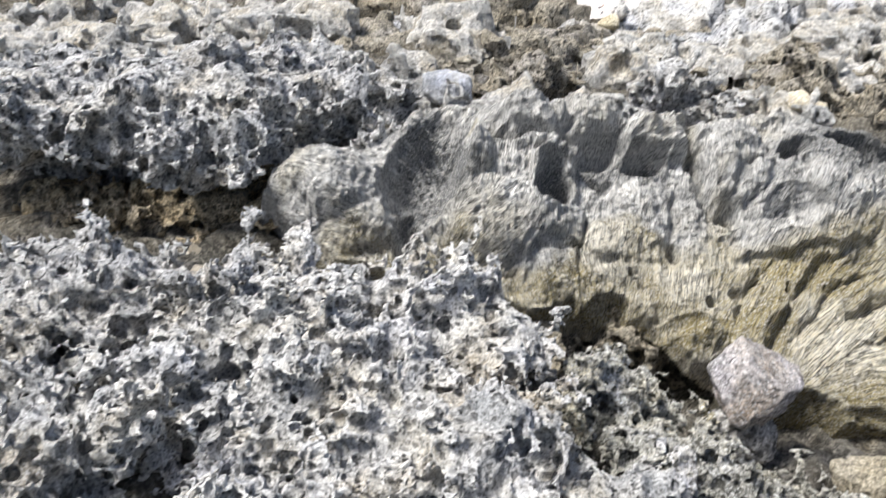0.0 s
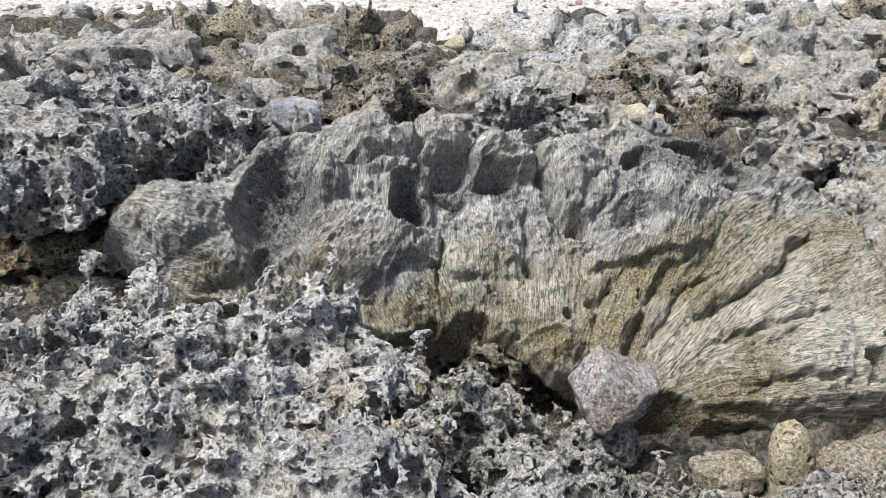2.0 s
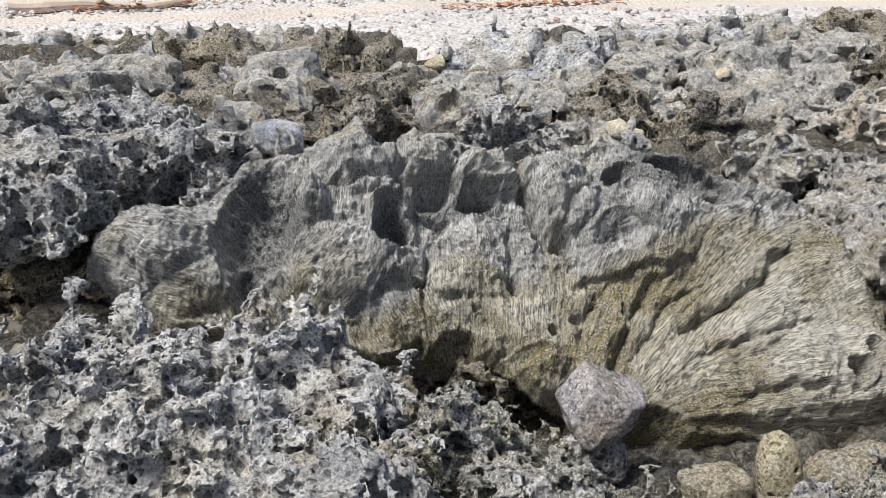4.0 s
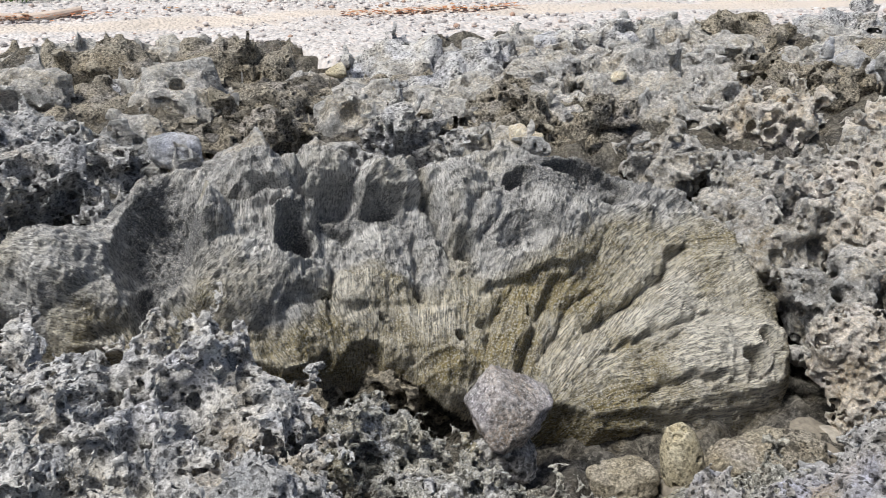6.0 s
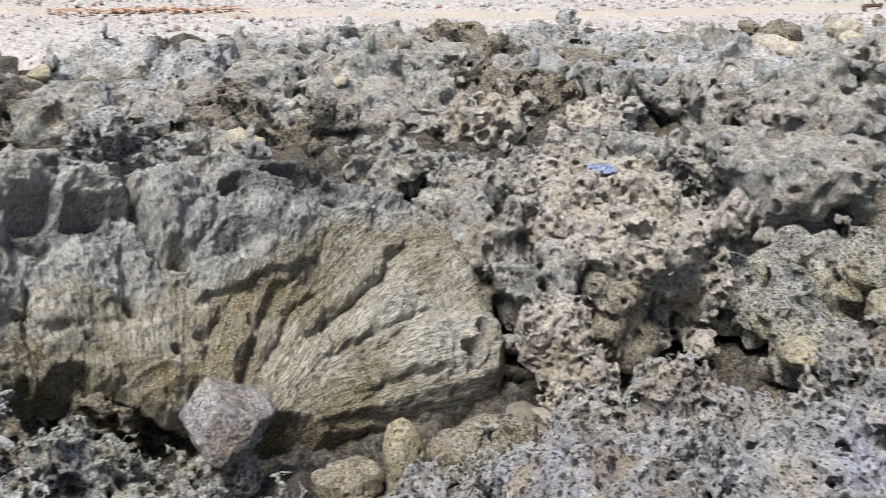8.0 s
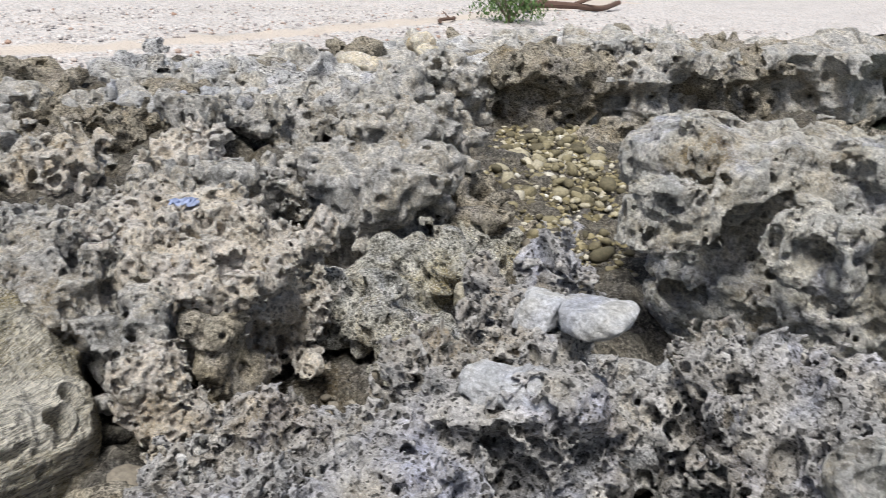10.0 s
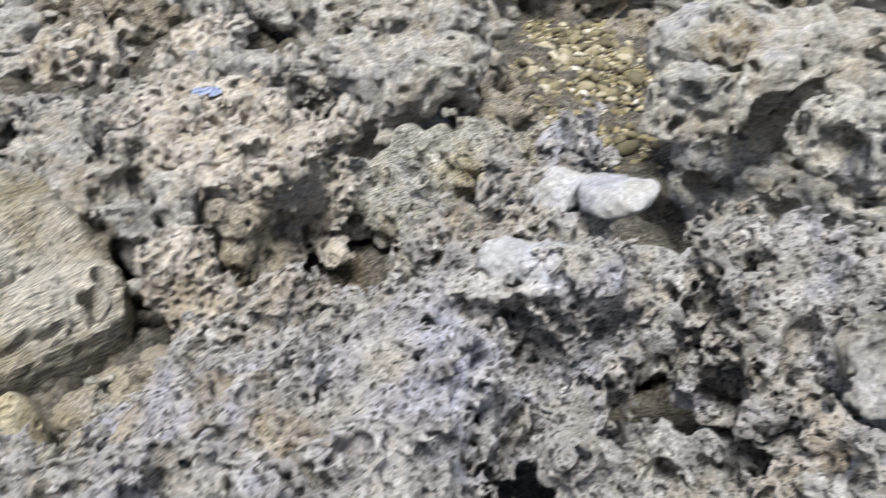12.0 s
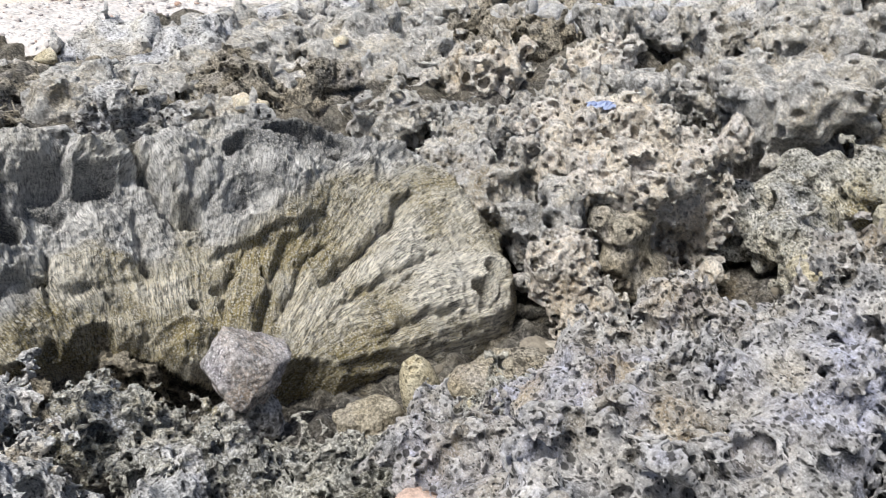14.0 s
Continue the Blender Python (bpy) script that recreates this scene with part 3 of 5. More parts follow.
def beach_sheet():
    xs = np.concatenate([np.linspace(-400, -10, 20)[:-1], np.linspace(-10, 24, 220), np.linspace(24, 400, 20)[1:]])
    ts = np.concatenate([np.linspace(0, 6, 80), np.linspace(6, 400, 24)[1:]])
    X, T = np.meshgrid(xs, ts)
    x, s = X.ravel(), T.ravel()
    y = beach_line(x) - 0.25 + s
    p = np.stack([x, y, 0 * x], 1)
    z = 0.60 + 0.02 * s + 0.02 * fbm(p / 0.5, 3, 95) + 0.02 * fbm(p / 0.08, 2, 96) - 0.12 * step(0.3, 0, s)
    z = np.where(s > 30, 1.2, z)
    me = mesh_from_grid("beach", np.stack([x, y, z], 1), len(ts), len(xs), BEACH)
    wob = 0.15 * fbm(p / 0.7, 2, 97)
    me.attributes.new("track", "FLOAT", "POINT").data.foreach_set("value", (step(-0.4, -0.2, y - 9.65 + 0.2 * np.clip(x - 2, 0, 6) + wob) * step(0.45, 0.25, y - 9.65 + 0.2 * np.clip(x - 2, 0, 6) + wob)).astype(np.float32))
    return tagged(new("ground_beach", me), "bright coral shingle beach with a sandy track", "beach", kind="structure")


beach_sheet()


def water_sheet():
    n = 40
    X, Y = np.meshgrid(np.linspace(4.0, 30, n), np.linspace(-16, 3.0, n))
    ob = new("water", mesh_from_grid("water", np.stack([X.ravel(), Y.ravel(), -0.16 + 0 * X.ravel()], 1), n, n, WATER))
    return tagged(ob, "still shallow tide pool among the rocks", "water", kind="structure")


water_sheet()


# ---- the fossil coral boulder ----
def fossil():
    n_axis, q_axis, origin = np.array([0, -0.62, 0.785]), np.array([0, 0.785, 0.62]), np.array([0, 3.03, 0.38])
    cols, rows = 680, 398
    P, Q = np.meshgrid(np.linspace(-0.95, 2.75, cols), np.linspace(-1.12, 1.05, rows))
    p, q = P.ravel(), Q.ravel()
    flat = np.stack([p, q, 0 * p], 1)
    # outline: upper and lower edge along the length
    wob = 0.022 * fbm(flat / 0.16, 3, 101)
    top = np.interp(p, [-0.72, -0.69, -0.59, -0.45, -0.31, -0.19, -0.13, -0.03, 0.27, 0.39, 0.62, 0.8, 0.86, 1.05, 1.23, 1.47, 1.61, 1.8, 1.93, 2.13, 2.23, 2.36, 2.43, 2.5],
                    [0.38, 0.46, 0.54, 0.57, 0.58, 0.64, 0.75, 0.79, 0.8, 0.82, 0.8, 0.76, 0.67, 0.67, 0.71, 0.75, 0.69, 0.62, 0.54, 0.46, 0.36, 0.24, 0.12, -0.05]) + wob
    low = np.interp(p, [-0.72, -0.66, -0.57, -0.41, -0.21, 0.0, 0.27, 0.39, 0.65, 0.76, 0.81, 0.85, 0.91, 0.99, 1.08, 1.16, 1.3, 1.77, 1.98, 2.12, 2.24, 2.33, 2.45],
                    [0.36, 0.27, 0.2, 0.07, 0.01, -0.03, -0.11, -0.16, -0.18, -0.19, -0.24, -0.32, -0.37, -0.4, -0.48, -0.75, -0.9, -0.9, -0.84, -0.8, -0.68, -0.54, -0.2]) + wob * 0.6
    wp, wq = p + 0.011 * fbm(flat / 0.06, 3, 103), q + 0.011 * fbm(flat / 0.06, 3, 105)
    inside = np.minimum(np.minimum(top - q, q - low), np.minimum(p + 0.73, 2.46 + 0.4 * wob - p) * 1.2)
    relief = [0.11 * step(0, 0.2, inside) - 0.11 - 0.03 * step(0.45, 0.9, q)]

    def oval(px, qx, wide, tall, turn):
        c, s = math.cos(radians(turn)), math.sin(radians(turn))
        u, v = (wp - px) * c + (wq - qx) * s, (wq - qx) * c - (wp - px) * s
        return (u / wide) ** 2 + (v / tall) ** 2

    def dome(px, qx, wide, tall, high, turn=0):
        """A lobe with a creased foot."""
        relief[0] = relief[0] + 1.7 * high * np.clip(1 - oval(px, qx, 1.12 * wide, 1.12 * tall, turn), 0, 1) ** 0.7

    def bowl(px, qx, wide, tall, deep, turn=0):
        """A hollow with a crisp rim."""
        r = oval(px, qx, wide, tall, turn)
        relief[0] = relief[0] - 1.6 * deep * np.clip(1 - r, 0, 1) ** 0.8 + 0.12 * deep * np.exp(-((np.sqrt(r) - 1.08) / 0.14) ** 2)

    def along(path):
        """Distance to a line, its sign (positive above a line drawn to the right), and how near its ends are."""
        near, side, ends = np.full_like(p, 9.0), np.zeros_like(p), np.zeros_like(p)
        for k, ((x0, y0), (x1, y1)) in enumerate(zip(path, path[1:])):
            t = ((wp - x0) * (x1 - x0) + (wq - y0) * (y1 - y0)) / ((x1 - x0) ** 2 + (y1 - y0) ** 2)
            c = np.clip(t, 0, 1)
            d = np.hypot(wp - x0 - c * (x1 - x0), wq - y0 - c * (y1 - y0))
            better = d < near
            near = np.where(better, d, near)
            side = np.where(better, np.sign((x1 - x0) * (wq - y0) - (y1 - y0) * (wp - x0)), side)
            ends = np.where(better, (k + c) / (len(path) - 1), ends)
        return near, side, step(0, 0.2, ends) * step(1, 0.8, ends)

    def ridge(path, wide, high):
        near = along(path)[0] * (1 + 0.3 * value(flat / 0.04, 141))
        relief[0] = relief[0] + high * np.clip(1 - near / (1.6 * wide), 0, 1) ** 1.3

    def groove(path, wide, deep):
        near, side, mid = along(path)
        near = near * (1 + 0.5 * value(flat / 0.035, 142))
        relief[0] = relief[0] - deep * (0.35 + 0.65 * mid) * np.exp(-(near / (1.3 * wide)) ** 1.3)

    def ledge(path, drop, fade):
        """The face steps down below the line and comes back over the length fade."""
        near, side, mid = along(path)
        under = step(0.006, -0.014, near * side)
        relief[0] = relief[0] - drop * mid * under * np.exp(-np.clip(near - 0.02, 0, 9) / fade) + 0.25 * abs(drop) * mid * (1 - under) * np.exp(-near / 0.04)

    dome(-0.49, 0.39, 0.220, 0.185, 0.07, -15)  # the tongue at the far end
    dome(-0.37, 0.19, 0.165, 0.095, 0.05, -20)
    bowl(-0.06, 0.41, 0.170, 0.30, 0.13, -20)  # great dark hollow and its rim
    bowl(-0.14, 0.15, 0.060, 0.120, 0.07)
    ridge(((-0.20, 0.59), (-0.10, 0.75), (0.09, 0.76)), 0.05, 0.06)
    ridge(((-0.07, 0.63), (0.04, 0.53)), 0.025, 0.04)
    dome(0.12, 0.45, 0.080, 0.120, 0.09)  # peaks of the front row
    ridge(((0.06, 0.52), (0.12, 0.55), (0.16, 0.50), (0.29, 0.47), (0.36, 0.50)), 0.03, 0.05)
    dome(0.23, 0.26, 0.205, 0.225, 0.07)
    dome(0.44, 0.44, 0.095, 0.090, 0.06)
    bowl(0.43, 0.31, 0.075, 0.130, 0.07)
    ridge(((0.35, 0.27), (0.37, 0.40), (0.45, 0.48), (0.51, 0.42), (0.51, 0.24)), 0.022, 0.05)
    dome(0.36, 0.61, 0.140, 0.130, 0.09)  # back row of lobes
    dome(0.27, 0.72, 0.160, 0.085, 0.05)
    dome(0.60, 0.68, 0.145, 0.140, 0.1)
    bowl(0.64, 0.49, 0.095, 0.080, 0.07)
    groove(((0.51, 0.74), (0.50, 0.61), (0.48, 0.50)), 0.014, 0.07)
    bowl(0.27, 0.54, 0.090, 0.045, 0.06)
    bowl(0.38, 0.53, 0.115, 0.030, 0.05)
    groove(((0.52, 0.50), (0.60, 0.37), (0.68, 0.33)), 0.03, 0.09)
    bowl(0.79, 0.70, 0.055, 0.080, 0.08)
    dome(0.89, 0.57, 0.165, 0.135, 0.09, 20)
    bowl(0.79, 0.43, 0.105, 0.060, 0.07)
    ridge(((0.71, 0.49), (0.84, 0.56), (0.98, 0.64)), 0.03, 0.05)
    dome(0.77, 0.22, 0.115, 0.190, 0.02)
    groove(((1.00, 0.64), (0.99, 0.44), (1.04, 0.27), (1.06, 0.17)), 0.02, 0.1)  # clefts and lobes of the middle
    groove(((0.93, 0.33), (0.89, 0.15), (0.86, -0.04)), 0.012, 0.05)
    groove(((1.09, 0.20), (1.16, 0.37), (1.31, 0.47)), 0.018, 0.06)
    dome(1.14, 0.46, 0.140, 0.210, 0.09)
    bowl(1.11, 0.20, 0.050, 0.060, 0.06)
    dome(1.45, 0.27, 0.245, 0.255, 0.06)  # the great knob of the middle
    bowl(1.34, 0.20, 0.120, 0.090, 0.05)
    dome(1.54, 0.30, 0.125, 0.105, 0.03)
    ledge(((1.08, -0.00), (1.18, 0.05), (1.32, 0.05), (1.57, 0.08), (1.66, 0.10)), 0.03, 0.09)  # overhang below the knob
    ledge(((0.29, 0.08), (0.43, 0.11), (0.55, 0.04), (0.74, 0.01), (0.86, 0.02)), 0.012, 0.06)  # brow
    dome(0.64, 0.09, 0.135, 0.075, 0.015)
    dome(0.43, 0.17, 0.105, 0.100, 0.05)
    groove(((0.57, 0.23), (0.53, 0.04), (0.53, -0.06)), 0.008, 0.04)
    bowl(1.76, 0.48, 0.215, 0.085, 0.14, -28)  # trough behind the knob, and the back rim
    bowl(1.84, 0.38, 0.100, 0.060, 0.07)
    bowl(1.41, 0.48, 0.100, 0.060, 0.09, 30)
    ridge(((1.25, 0.68), (1.46, 0.71), (1.72, 0.60), (1.92, 0.40), (2.15, 0.31)), 0.045, 0.06)
    groove(((1.87, 0.52), (1.95, 0.40)), 0.015, 0.05)
    ledge(((1.71, 0.42), (1.79, 0.32), (2.01, 0.28)), -0.04, 0.08)
    ledge(((1.94, 0.07), (2.04, 0.10), (2.07, 0.12)), 0.04, 0.06)
    groove(((2.06, 0.10), (1.89, -0.03), (1.76, -0.10), (1.62, -0.17), (1.50, -0.23)), 0.012, 0.07)  # grooves that fan over the flank
    ledge(((1.50, -0.23), (1.62, -0.17), (1.76, -0.10), (1.89, -0.03), (2.05, 0.09)), 0.035, 0.1)
    groove(((1.97, -0.24), (1.85, -0.28), (1.72, -0.29), (1.54, -0.34)), 0.01, 0.045)
    ledge(((1.54, -0.34), (1.72, -0.29), (1.85, -0.28), (1.97, -0.24), (2.21, -0.21)), 0.022, 0.08)
    groove(((1.57, 0.06), (1.43, -0.02), (1.33, -0.13), (1.23, -0.29), (1.16, -0.40)), 0.014, 0.045)
    groove(((1.64, -0.04), (1.48, -0.10), (1.36, -0.23), (1.28, -0.32)), 0.012, 0.045)
    groove(((1.28, 0.02), (1.16, -0.09), (1.09, -0.21), (1.06, -0.30)), 0.014, 0.04)
    ridge(((1.38, -0.01), (1.23, -0.20), (1.15, -0.30)), 0.03, 0.03)
    groove(((1.61, -0.50), (1.82, -0.50), (2.07, -0.52)), 0.01, 0.04)
    ledge(((1.58, -0.55), (1.71, -0.49), (1.91, -0.51), (2.09, -0.53)), 0.025, 0.07)
    ledge(((1.35, -0.55), (1.59, -0.57), (1.83, -0.61), (2.11, -0.61)), 0.025, 0.08)
    bowl(1.24, -0.66, 0.20, 0.15, 0.14)  # undercut foot
    bowl(1.50, -0.72, 0.30, 0.10, 0.08)
    dome(1.98, -0.39, 0.255, 0.160, 0.04)
    dome(1.79, -0.23, 0.205, 0.095, 0.03, 25)
    bowl(2.21, -0.41, 0.045, 0.045, 0.07)  # notch at the end
    bowl(2.13, -0.47, 0.050, 0.060, 0.12)
    dome(2.26, -0.46, 0.115, 0.135, 0.04)
    bowl(0.49, -0.2, 0.08, 0.09, 0.07)  # scallops of the cave's roof
    bowl(0.63, -0.21, 0.13, 0.11, 0.085)
    bowl(0.37, -0.19, 0.070, 0.045, 0.07)
    dome(0.76, -0.17, 0.045, 0.065, 0.03)
    dome(0.90, -0.31, 0.135, 0.105, 0.06)
    bowl(0.88, -0.26, 0.085, 0.045, 0.04)
    bowl(1.00, -0.16, 0.030, 0.025, 0.05)
    bowl(0.52, 0.07, 0.030, 0.015, 0.05)
    bowl(0.72, -0.04, 0.015, 0.015, 0.05)
    bowl(0.89, 0.04, 0.025, 0.040, 0.06)
    bowl(1.29, -0.13, 0.020, 0.050, 0.05)
    bowl(1.09, -0.14, 0.035, 0.025, 0.03)
    h = relief[0]
    # the way the ridges grow: given at a few spots, blended between them
    cos2, sin2, weight = 0, 0, 1e-9
    for px, qx, way in ((-0.41, 0.38, 160), (-0.41, 0.21, 160), (-0.09, 0.46, 135), (-0.14, 0.17, 120), (-0.08, 0.7, 45), (0.17, 0.69, 75), (0.37, 0.62, 90), (0.22, 0.16, 25), (0.15, 0.39, 80), (0.44, 0.24, 85), (0.61, 0.63, 95),
                        (0.88, 0.56, 40), (0.78, 0.21, 92), (1.13, 0.46, 88), (1.4, 0.35, 70), (1.47, 0.16, 60), (1.59, 0.6, 75), (1.8, 0.44, 65), (2.02, 0.31, 40), (1.85, 0.18, 30), (2.2, 0.1, 8), (0.4, -0.09, 112),
                        (0.9, -0.12, 85), (1.16, -0.17, 65), (1.33, -0.13, 52), (1.48, -0.24, 38), (1.77, -0.07, 33), (1.97, -0.19, 15), (1.65, -0.45, 4), (2.02, -0.39, 4), (1.46, -0.71, 0), (1.89, -0.74, -6), (0.92, -0.35, 70)):
        w = 1 / ((p - px) ** 2 + (q - qx) ** 2 + 0.002) ** 1.6
        cos2, sin2, weight = cos2 + w * math.cos(radians(2 * way)), sin2 + w * math.sin(radians(2 * way)), weight + w
    flank = step(0.12, -0.06, q - np.interp(p, [-0.71, 0.29, 0.86, 1.09, 1.58, 2.11, 2.5], [0.17, 0.06, 0.01, 0.05, 0.11, 0.19, 0.08]) + 0.05 * fbm(flat / 0.2, 2, 123))
    growth = 0.5 * np.arctan2(sin2, cos2) + (0.28 - 0.2 * flank) * fbm(flat / 0.1, 2, 122)
    # folds that follow the growth, coarse and fine
    folds, weight = 0, 1e-6
    for k in range(12):
        way = math.pi * k / 12
        a, c = p * math.cos(way) + q * math.sin(way), q * math.cos(way) - p * math.sin(way)
        w = (0.5 + 0.5 * np.cos(2 * (growth - way))) ** 26
        folds = folds + w * (0.008 * (1 - 2 * np.abs(value(np.stack([a / 0.35, c / 0.05, 0 * p + k], 1), 111))) + 0.004 * (1 - 2 * np.abs(value(np.stack([a / 0.16, c / 0.022, 0 * p + k], 1), 112))))
        weight = weight + w
    h = h + folds / weight * (0.6 + 0.6 * flank)
    rugged = sum(a * (1 - 2 * np.abs(value(np.stack([wp, wq, 0.5 * h], 1) / l, 115 + k))) for k, (a, l) in enumerate(((0.006, 0.17), (0.009, 0.085), (0.011, 0.042), (0.009, 0.02))))
    h = h + rugged * (1.1 - 0.5 * flank) + 0.012 * fbm(flat / 0.16, 3, 135)
    cave = step(-0.02, -0.2, q + 0.1 * fbm(flat / 0.15, 2, 119)) * step(1.1, 0.9, p)
    h += karst(flat, 118, 0.07, 0.03) * (0.12 + 0.9 * cave)
    h -= 1.5 * np.clip(-0.57 - q, 0, 0.4) * step(1.0, 1.25, p) * step(2.4, 2.1, p)  # steep foot
    # outside the outline the sides fall away
    h -= np.where(inside < 0, np.clip(-inside, 0, 1) * 3.2, 0)
    v = origin + p[:, None] * np.array([1, 0, 0]) + q[:, None] * q_axis + h[:, None] * n_axis
    kept = np.where((q < low + 0.3) & (p > 0.1) & (p < 1.02), inside > -0.035, inside > -0.28)
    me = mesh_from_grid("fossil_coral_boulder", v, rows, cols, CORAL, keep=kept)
    crown, olive = 1 - flank, 0 * p
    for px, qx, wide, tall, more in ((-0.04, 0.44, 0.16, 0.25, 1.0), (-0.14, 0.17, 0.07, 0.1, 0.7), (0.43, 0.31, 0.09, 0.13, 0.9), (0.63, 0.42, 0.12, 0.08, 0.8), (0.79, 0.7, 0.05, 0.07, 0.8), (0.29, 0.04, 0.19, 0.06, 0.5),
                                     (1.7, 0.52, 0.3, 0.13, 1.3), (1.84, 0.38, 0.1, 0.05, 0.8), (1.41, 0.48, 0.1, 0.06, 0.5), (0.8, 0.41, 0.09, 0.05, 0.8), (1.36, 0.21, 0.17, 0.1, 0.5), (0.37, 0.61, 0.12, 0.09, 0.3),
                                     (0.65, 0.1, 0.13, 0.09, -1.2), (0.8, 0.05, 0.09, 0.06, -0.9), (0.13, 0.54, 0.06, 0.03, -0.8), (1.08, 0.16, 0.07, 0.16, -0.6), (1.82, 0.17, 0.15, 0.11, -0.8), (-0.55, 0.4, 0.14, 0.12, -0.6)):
        crown = crown + more * np.exp(-(((wp - px) / wide) ** 2 + ((wq - qx) / tall) ** 2) ** 1.5)  # darker patches, mostly in the hollows, and bare pale ones
    for px, qx, wide, tall, more in ((1.28, -0.02, 0.2, 0.08, 0.7), (1.16, -0.26, 0.11, 0.12, 0.5), (1.49, -0.05, 0.14, 0.08, 0.6), (0.9, -0.31, 0.12, 0.08, 0.4), (1.51, -0.52, 0.17, 0.06, 0.4), (1.3, -0.6, 0.3, 0.12, 0.5),
                                     (1.98, -0.39, 0.19, 0.14, -1.0), (1.92, -0.68, 0.18, 0.09, -0.6), (0.91, -0.05, 0.18, 0.08, -0.6), (1.75, -0.21, 0.12, 0.05, -0.6)):
        olive = olive + more * np.exp(-((wp - px) / wide) ** 2 - ((wq - qx) / tall) ** 2)  # algae stains, washed patches, and shade painted under the flank's overhang and foot
    sel = used_vertices(kept, rows, cols)
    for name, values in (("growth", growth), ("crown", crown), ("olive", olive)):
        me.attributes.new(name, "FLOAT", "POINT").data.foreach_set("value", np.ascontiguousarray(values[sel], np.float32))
    ob = new("fossil_coral_boulder", me)
    return tagged(ob, "large ridged fossil coral boulder, grey crown and olive-tan flank", "fossil coral")


def used_vertices(keep, rows, cols):
    idx = np.arange(rows * cols).reshape(rows, cols)
    quads = np.stack([idx[:-1, :-1], idx[:-1, 1:], idx[1:, 1:], idx[1:, :-1]], -1).reshape(-1, 4)
    return np.unique(quads[keep[quads].all(1)])


fossil()

# ---- rocks round the fossil ----
SPONGE = ((0.06, 0.07, 0.6), (0.034, 0.22, 0.8), (0.0165, 0.8, 0.8))
BLOCKY = ((0.05, 0.08, 0.6), (0.03, 0.2, 0.6), (0.0165, 0.6, 0.7))
WIDE = ((0.06, 0.12, 0.6), (0.034, 0.45, 0.75), (0.0195, 1.1, 0.8))
COARSE = ((0.075, 0.16, 0.5), (0.036, 0.5, 0.6), (0.022, 1.0, 0.65))
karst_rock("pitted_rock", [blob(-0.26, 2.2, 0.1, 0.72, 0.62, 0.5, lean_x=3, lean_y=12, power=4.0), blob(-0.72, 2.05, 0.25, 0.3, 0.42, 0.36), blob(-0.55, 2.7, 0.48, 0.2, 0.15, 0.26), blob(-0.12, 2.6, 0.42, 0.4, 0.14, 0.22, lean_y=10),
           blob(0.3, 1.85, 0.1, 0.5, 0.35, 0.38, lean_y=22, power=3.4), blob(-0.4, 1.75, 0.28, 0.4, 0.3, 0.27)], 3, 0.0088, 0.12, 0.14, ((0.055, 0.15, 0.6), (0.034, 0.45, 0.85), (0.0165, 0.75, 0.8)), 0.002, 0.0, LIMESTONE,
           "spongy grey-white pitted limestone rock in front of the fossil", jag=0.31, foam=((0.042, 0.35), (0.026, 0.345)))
karst_rock("lacy_rock", [blob(0.56, 2.33, 0.16, 0.32, 0.12, 0.2, lean_y=26), blob(0.98, 2.08, 0.0, 0.27, 0.17, 0.17, lean_y=20), blob(0.66, 2.02, 0.1, 0.3, 0.25, 0.22, lean_y=20)], 23, 0.0085, 0.07, 0.08,
           ((0.06, 0.12, 0.5), (0.028, 0.5, 0.7), (0.0155, 1.2, 0.75)), 0.004, 0.0, OLIVE_LIMESTONE, "olive-grey lacy pitted limestone beside the cave under the fossil", foam=((0.036, 0.45), (0.024, 0.4)))
karst_rock("pitted_rock", [blob(-1.25, 2.6, 0.3, 0.52, 0.42, 0.38), blob(-0.9, 2.45, 0.28, 0.26, 0.24, 0.28)], 4, 0.016, 0.09, 0.08, WIDE, 0.005, 0.15, DARK_LIMESTONE,
           "dark grey pitted limestone rock beside a crevice", foam=((0.05, 0.42), (0.034, 0.4)))
karst_rock("pitted_rock", [blob(-1.12, 1.8, 0.15, 0.42, 0.44, 0.46), blob(-1.35, 2.2, 0.2, 0.35, 0.3, 0.36)], 5, 0.014, 0.09, 0.08, WIDE, 0.005, 0.15, DARK_LIMESTONE, "grey pitted limestone rock with a deep hollow", foam=((0.05, 0.42), (0.034, 0.4)))
karst_rock("overhanging_rock", [blob(-1.4, 3.92, 0.76, 0.92, 0.7, 0.2, power=3.4), blob(-0.55, 4.16, 0.68, 0.38, 0.36, 0.18), blob(-1.3, 4.15, 0.45, 0.8, 0.45, 0.4)], 6, 0.0185, 0.13, 0.15,
           ((0.08, 0.15, 0.5), (0.036, 0.6, 0.7), (0.02, 1.1, 0.75)), 0.006, 0.35, DARK_LIMESTONE, "dark grey overhanging limestone rock above a brown recess", foam=((0.065, 0.42), (0.042, 0.4)))
karst_rock("recess_rock", [blob(-1.1, 3.72, 0.26, 0.85, 0.36, 0.27)], 7, 0.018, 0.07, 0.08, COARSE, 0.006, 0.25, OCHRE_LIMESTONE, "ochre-brown weathered limestone under the overhang")
karst_rock("brown_rock", [blob(0.6, 3.12, -0.02, 0.55, 0.2, 0.22), blob(0.2, 2.95, 0.08, 0.3, 0.15, 0.16)], 30, 0.018, 0.09, 0.1, COARSE, 0.005, -0.3, BROWN_LIMESTONE, "brown rock at the back of the cave under the fossil")
